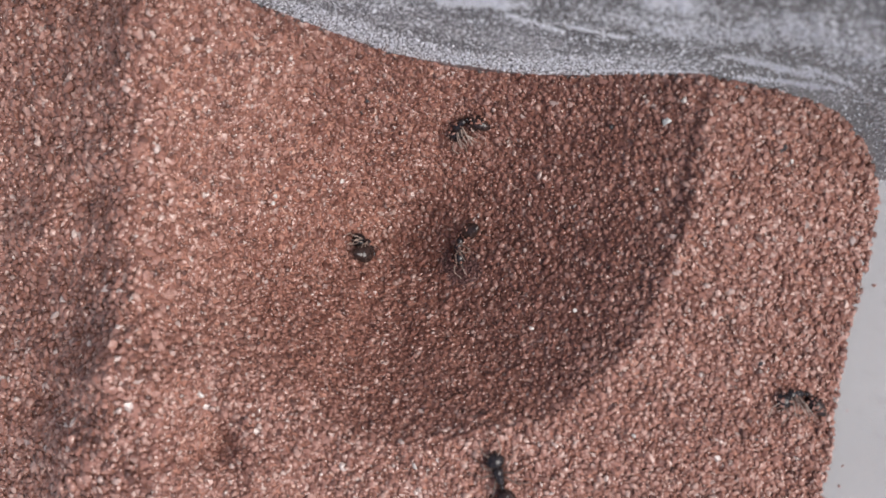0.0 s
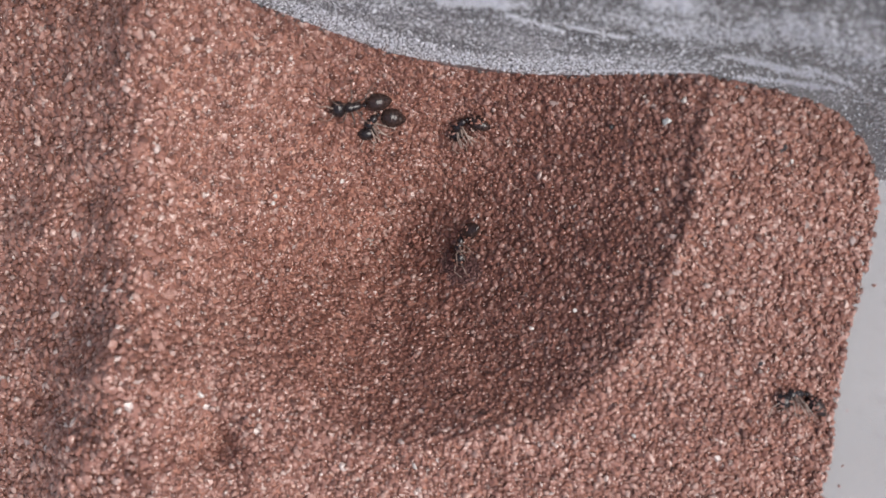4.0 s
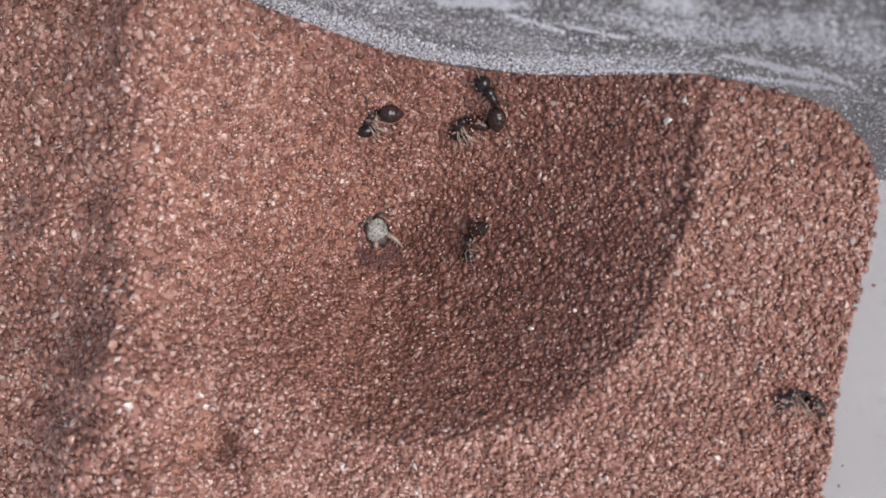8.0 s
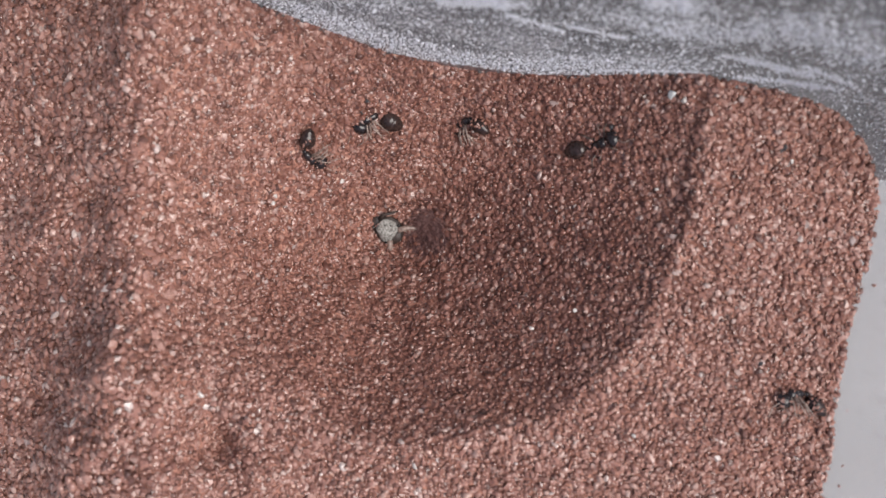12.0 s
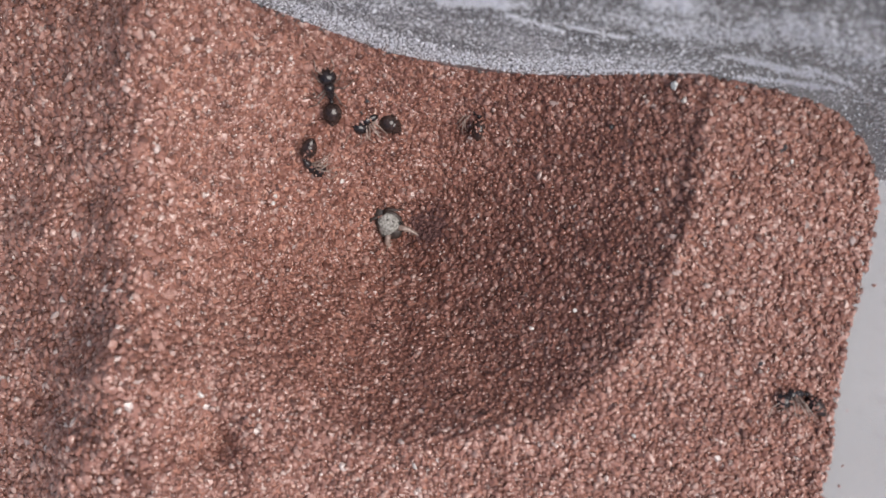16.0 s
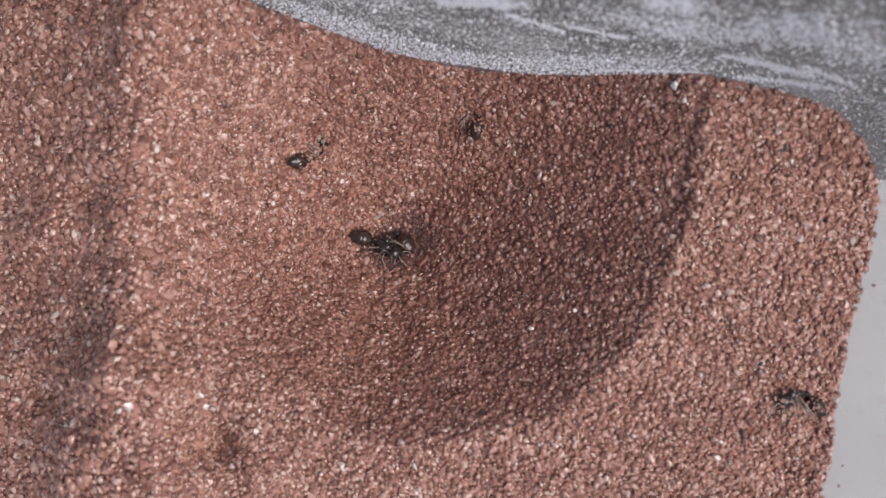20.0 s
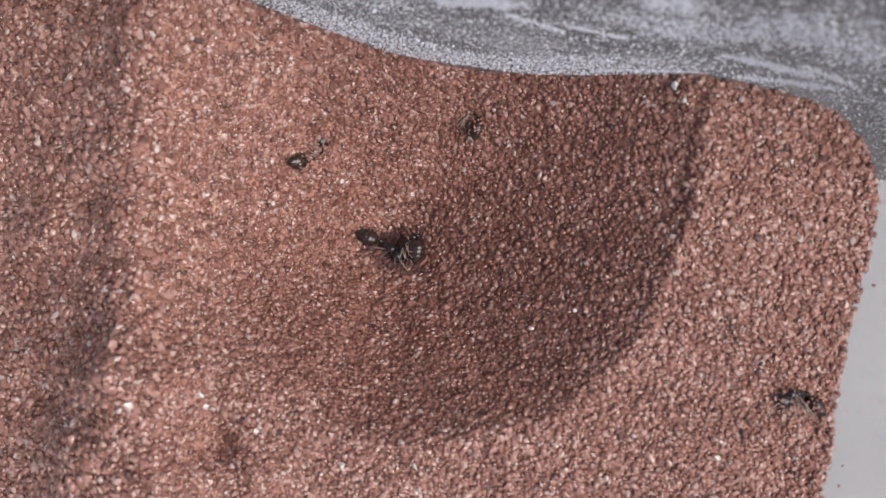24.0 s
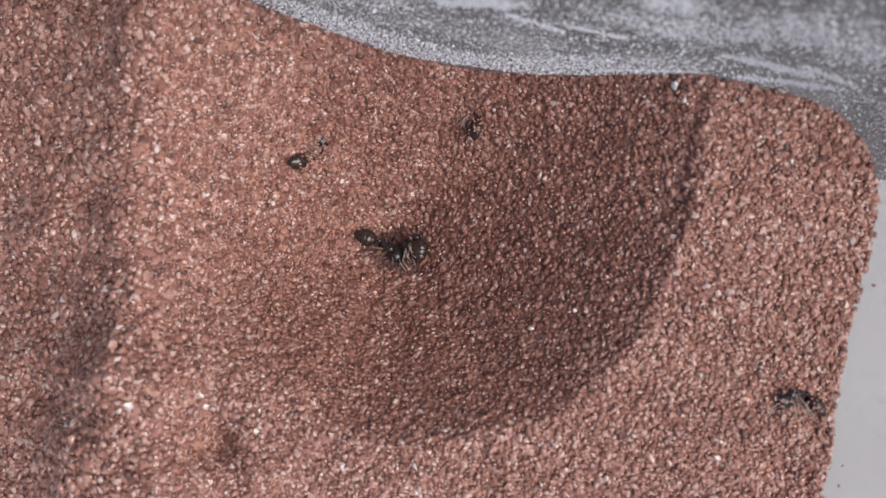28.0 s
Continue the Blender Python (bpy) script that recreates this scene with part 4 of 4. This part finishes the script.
# with the spread of the jaws
LION_PATH = [(0, -10.1, 1.12, 300, -2.6, 10), (1.2, -9.99, 1.11, 300, -1.2, 10), (1.4, -9.92, 1.24, 300, -0.2, 25), (1.467, -9.81, 1.57, 310, 1.4, 30),
    (1.533, -10.19, 1.37, 300, 0.7, 40), (1.6, -10.8, 1.24, 300, -0.4, 45), (1.8, -11.19, 1.24, 305, -0.35, 55), (2.8, -11.19, 1.24, 305, -0.35, 55),
    (2.9, -10.81, 1.52, 305, -0.5, 40), (3, -10.7, 1.38, 305, -0.8, 30), (3.3, -9.61, 1.24, 330, -0.5, 20), (3.5, -9.28, 1.25, 340, -0.6, 20),
    (4.5, -10.3, 1.11, 300, -0.8, 20), (5.4, -10.21, 0.96, 275, 0.55, 70), (5.5, -10.2, 1.09, 272, 0.85, 78), (5.8, -10.2, 1.09, 272, 0.85, 78),
    (5.9, -10.27, 1.1, 275, -0.85, 50), (5.967, -10.49, 1.23, 285, -2.25, 40), (6, -10.58, 1.57, 285, -1.65, 40), (6.1, -10.71, 2.25, 285, -1.75, 32),
    (6.2, -10.56, 2.04, 300, 1.35, 35), (6.3, -9.53, 2.26, 310, 1.05, 42), (6.4, -9.14, 2.27, 318, 1, 45), (6.8, -9.4, 2.33, 318, 1, 45),
    (6.9, -9.91, 2.34, 300, -0.4, 35), (7, -10.25, 2.34, 285, -0.6, 28), (7.1, -10.08, 2.74, 285, -0.1, 22), (7.2, -9.79, 3.01, 280, 1.05, 20),
    (7.3, -9.4, 2.61, 285, 1.05, 22), (7.4, -9.07, 2.34, 292, 1.05, 26), (7.6, -8.93, 2.4, 295, 1.05, 26), (7.7, -9.2, 2.13, 300, 1.05, 28),
    (7.8, -9.27, 2.06, 298, 0.95, 28), (7.9, -9.13, 2.61, 298, 1, 25), (8, -8.85, 2.88, 302, 1.05, 22), (8.1, -8.32, 2.75, 305, 1.05, 30),
    (8.2, -7.79, 2.48, 303, 1.05, 48), (8.6, -8.06, 2.48, 303, 1.05, 48), (8.8, -7.86, 2.48, 302, 1.05, 46), (8.9, -8.46, 2.54, 288, 1.05, 34),
    (9, -8.99, 2.61, 280, 1.05, 26), (9.133, -8.86, 2.47, 282, 1.05, 26), (9.2, -7.14, 2.47, 290, 1.75, 24), (9.3, -8.39, 2.82, 282, 1.05, 24),
    (9.4, -8.46, 2.75, 305, 1.05, 18), (9.467, -8.02, 2.74, 310, 1.65, 18), (9.533, -7.3, 2.76, 308, 1.15, 22), (9.8, -7.51, 2.96, 308, 1.05, 24),
    (9.9, -8.19, 2.96, 292, 1.05, 24), (10, -8.65, 2.95, 283, 1.1, 26), (10.133, -8.32, 2.96, 290, 1.05, 22), (10.2, -6.23, 3.83, 300, 1.75, 20),
    (10.3, -7.1, 3.03, 302, 1.05, 16), (10.6, -6.83, 2.97, 303, 1.05, 18), (10.9, -6.97, 3.04, 300, 0.95, 18), (11, -7.25, 3.25, 280, 0.05, 14),
    (11.1, -6.96, 3.31, 300, 0.95, 22), (11.2, -6.75, 3.44, 305, 1.05, 24), (11.6, -6.75, 3.44, 298, 1.1, 26), (11.7, -6.37, 3.7, 298, 1.75, 26),
    (11.8, -6.73, 3.71, 290, 1.25, 26), (11.9, -7.23, 3.17, 320, 1.1, 30), (12, -7.5, 2.96, 322, 1.1, 44), (12.5, -7.44, 2.96, 325, 1.1, 46),
    (13.5, -7.5, 3.1, 325, 1.05, 46), (14.3, -7.64, 3.3, 315, 0.95, 40), (14.4, -7.98, 4.3, 305, 1.55, 30), (14.5, -8.4, 5.01, 300, 1.95, 28),
    (14.6, -7.48, 3.71, 330, 1.15, 40), (14.8, -7.7, 3.44, 322, 1.1, 46), (15, -7.76, 3.44, 320, 1.1, 48), (15.4, -7.5, 3.23, 320, 1.05, 46),
    (15.533, -7.62, 3.43, 315, 1.15, 40), (15.6, -8.33, 5.15, 300, 1.95, 30), (15.7, -7.9, 3.43, 318, 1.15, 42), (15.8, -7.71, 3.17, 322, 1.05, 46),
    (16, -7.21, 3.85, 305, 1.1, 34), (16.2, -8.42, 3.97, 290, 1.15, 26), (16.333, -8.57, 3.43, 300, 1.25, 26), (16.4, -8.31, 2.47, 310, 1.35, 26),
    (16.5, -6.89, 1.95, 320, 0.45, 26), (16.6, -6.22, 1.96, 320, 0.25, 30), (16.8, -5.88, 1.96, 320, -0.05, 30), (16.933, -7.57, 2.29, 300, 0.25, 30),
    (17, -9.64, 3.01, 275, 1.25, 24), (17.1, -8.57, 3.57, 280, 1.15, 28), (17.2, -8.03, 3.71, 310, 1.1, 40), (17.4, -7.77, 3.44, 312, 1, 44),
    (17.6, -8.11, 3.37, 312, 1, 44), (17.8, -7.67, 2.97, 300, 0.65, 30), (17.9, -7.93, 3.31, 295, 0.65, 30), (18, -8.68, 4.17, 284, 1.2, 20),
    (18.1, -8.85, 3.29, 284, 0.95, 20), (18.2, -9.31, 3.29, 290, 1.05, 24), (18.3, -9.04, 3.43, 285, 1.05, 20), (18.4, -8.7, 4.11, 275, 0.89, 18),
    (18.6, -8.33, 4.55, 280, -0.16, 16), (19.8, -8.35, 4.55, 280, -0.83, 16), (20, -8.49, 4.55, 280, -0.88, 16), (20.4, -8.26, 3.61, 285, -1.13, 16),
    (20.8, -7.92, 3.47, 285, -1.13, 16), (21, -7.71, 3.47, 285, -1.03, 16), (21.5, -7.7, 3.88, 285, -1.13, 16), (23, -7.76, 2.66, 285, -1.8, 14),
    (28, -7.78, 2.66, 285, -2, 14)]
# seconds, source, aim, spread, reach in mm, share of the clumps
BURSTS = [(1.5, -9.6, -1.2, 62, 80, 11.2, 1), (6, -9.46, -0.61, 14, 117.6, 11.61, 1), (6.2, -9.87, 1.1, 50, 67.2, 10.8, 0.85),
    (9.2, -7.13, 0.75, 40, 78.4, 8.1, 0.75), (9.5, -6.47, 4.2, 55, 44.8, 13.5, 0.55), (10.2, -6.09, -0.96, 32, 91.84, 9.99, 0.95),
    (11.733, -5.84, 1.46, 150, 44.8, 10.8, 0.3), (14.5, -8.53, 3.51, 120, 89.6, 6.75, 0.6), (15.6, -8.53, 3.51, 160, 67.2, 6.75, 0.4),
    (16.4, -9.44, -0.95, 108, 123.2, 7.16, 0.9), (17, -11.02, 4.49, 125, 140, 8.8, 0.3), (17.2, -7.85, 3.51, 85, 39.2, 8.1, 0.35),
    (18.0, -10.6, 4.2, 165, 120, 9.5, 0.22), (18.2, -11.17, 4.15, 200, 67.2, 8.1, 0.4), (21, -9.4, 2.9, 125, 56, 4.59, 0.07)]
# seconds, place and half width of the dug hollow whose shade the dark clumps give
DIGS = [(6, -9.8, -0.9, 3.0), (6.2, -9.85, 0.07, 1.6), (9.2, -7.63, 0.07, 1.6), (10.2, -6.82, -1.43, 3), (16.4, -6.46, 0.07, 1.6)]


# from and to, in seconds, place and half width of the dark beside the antlion: dug-up sand and shade
DARK_SPOTS = [(0, 5.7, 2.2, -2.4, 1.1), (6.3, 7.5, -6.4, 0.0, 2.2), (7.7, 8.15, -8.2, 0.2, 2.3), (8.3, 9.1, -4.2, 0.8, 2.6), (9.6, 10.9, -2.4, 0.0, 3.2), (11.1, 11.9, -1.0, 1.2, 2.8), (12.1, 14.3, -3.1, 2.6, 2.2),
    (14.7, 15.9, -1.6, 3.0, 2.0), (16.5, 17.0, -5.0, 2.0, 2.0), (17.3, 18.2, -4.4, 1.5, 2.8), (18.5, 22.4, -4.4, 1.4, 3.4), (22.8, 28, -5.0, -0.2, 2.6)]


# seconds, turn of the head, turn of the abdomen of the flung ant
CURL = [(0, 85, -100), (1.4, 85, -100), (1.6, 52, -66), (3, 48, -62), (18, 48, -62), (18.4, 60, -80), (21, 75, -90), (23, 92, -108), (28, 92, -108)]


def motions():
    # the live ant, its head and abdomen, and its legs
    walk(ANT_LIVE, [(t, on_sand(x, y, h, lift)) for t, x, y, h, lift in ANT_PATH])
    parts = {}
    for o in ANT_LIVE.children:
        parts.setdefault(o.name.split(".")[0], []).append(o)
    walk(parts["head"][0], [(t, head_pose(a)) for t, a, b in ANT_BEND])
    walk(parts["gaster"][0], [(t, gaster_pose(b)) for t, a, b in ANT_BEND])
    for i, leg in enumerate(parts["leg"]):
        rows = []
        for k in range(0, 281):
            t = k / 10
            live = 1.0 if t < 18.4 else max(0.12, 1 - (t - 18.4) * 0.6)
            beat = math.sin(2 * math.pi * (3.1 * t + (i % 2) * 0.5 + i * 0.13))
            rows.append((t, leg_pose(i, 16 * live * beat, 6 * live * math.cos(2 * math.pi * 3.1 * t + i * 2.1) - (18 if t > 18.6 else 0))))
        walk(leg, rows)
    # ants that are thrown, dragged or slowly covered
    for who, rows in ((ANT_TOP, TOP_PATH), (ANT_LEFT, LEFT_PATH), (ANT_MID, MID_PATH)):
        walk(who, [(t, on_sand(x, y, h, lift + 0.05, roll, dip)) for t, x, y, h, lift, roll, dip in rows])
    # the flung ant curls up as it is dragged and chewed
    for o in ANT_LEFT.children:
        if o.name.startswith("head"):
            walk(o, [(t, head_pose(a)) for t, a, b in CURL])
        if o.name.startswith("gaster"):
            walk(o, [(t, gaster_pose(b)) for t, a, b in CURL])
    walk(FLAKE_BIT, [(t, on_sand(x, y, h, lift)) for t, x, y, h, lift in FLAKE_PATH])
    # the antlion and its jaws
    walk(LION, [(t, on_sand(x, y, h, lift, 0, -14)) for t, x, y, h, lift, s in LION_PATH])
    jaws = [o for o in LION.children if o.name.startswith("jaw")]
    for side, j in zip((1, -1), jaws):
        walk(j, [(t, jaw_pose(side, s)) for t, x, y, h, lift, s in LION_PATH])
    # thrown sand
    rng = random.Random(21)
    for i, clump in enumerate(CLUMPS):
        rows = []
        t0, x0, y0 = BURSTS[0][:3]
        rows.append((0.0, on_sand(x0, y0, 0, -4.0)))
        for t, x, y, aim, spread, reach, share in BURSTS:
            if rng.random() > share:
                continue
            way = aim + spread * (rng.random() + rng.random() + rng.random() - 1.5) / 1.5
            far = reach * (0.50 + 0.72 * rng.random() ** 0.8)
            c, s = math.cos(radians(way)), math.sin(radians(way))
            if t - 0.15 > rows[-1][0]:
                rows.append((t - 0.10, on_sand(x, y, way, -4.0)))
            rows.append((t - 1 / 30, on_sand(x + 0.25 * far * c, y + 0.25 * far * s, way, -0.3)))
            rows.append((t, on_sand(x + 0.80 * far * c, y + 0.80 * far * s, way, 2.0 + 2.5 * rng.random())))
            rows.append((t + 1 / 30, on_sand(x + 1.25 * far * c, y + 1.25 * far * s, way, 2.0)))
            rows.append((t + 0.10, on_sand(x + 1.5 * far * c, y + 1.5 * far * s, way, -0.25)))
            rows.append((t + 0.17, on_sand(x + 1.4 * far * c, y + 1.4 * far * s, way, -3.0)))
        rows.append((28.0, rows[-1][1]))
        walk(clump, rows)
    # dark clumps heaved up as the shade of the hollow where the antlion digs
    for i, clump in enumerate(DUG_SHADE_CLUMPS[:12]):
        rows = [(0.0, on_sand(*DIGS[0][1:3], 0, -4.0))]
        for t, x, y, wide in DIGS:
            a, r = 2.4 * i, wide * math.sqrt((i + 0.3) / 12)
            at = (x + r * math.cos(a), y + r * math.sin(a), 40 * i)
            rows += [(t - 0.12, on_sand(*at, -4.0)), (t - 0.05, on_sand(*at, 1.0)), (t, on_sand(*at, 2.2)), (t + 0.06, on_sand(*at, 0.8)), (t + 0.14, on_sand(*at, -4.0))]
        # at last they are the painted dark under the ants that the antlion holds
        at = (-6.8 + 1.8 * r * math.cos(a), -0.2 + 1.3 * r * math.sin(a), 40 * i)
        rows += [(18.3, on_sand(*at, -4.0)), (18.7, on_sand(*at, 0.15)), (28.0, on_sand(*at, 0.1))]
        walk(clump, rows)
    # dug-up sand and the hollow's shade as dark clumps, shown a while, then sunk
    for i, clump in enumerate(DUG_SHADE_CLUMPS[12:]):
        rows = []
        for t0, t1, x, y, wide in DARK_SPOTS:
            a, r = 2.4 * i + t0, wide * math.sqrt((i + 0.3) / 24)
            at = (x + r * math.cos(a), y + r * math.sin(a), 40 * i)
            rows += [(t0, on_sand(*at, 0.0)), ((t0 + t1) / 2, on_sand(*at, 0.05)), (t1, on_sand(*at, -0.06))]
        if rows[-1][0] < 28:
            rows.append((28.0, rows[-1][1]))
        walk(clump, rows)


motions()
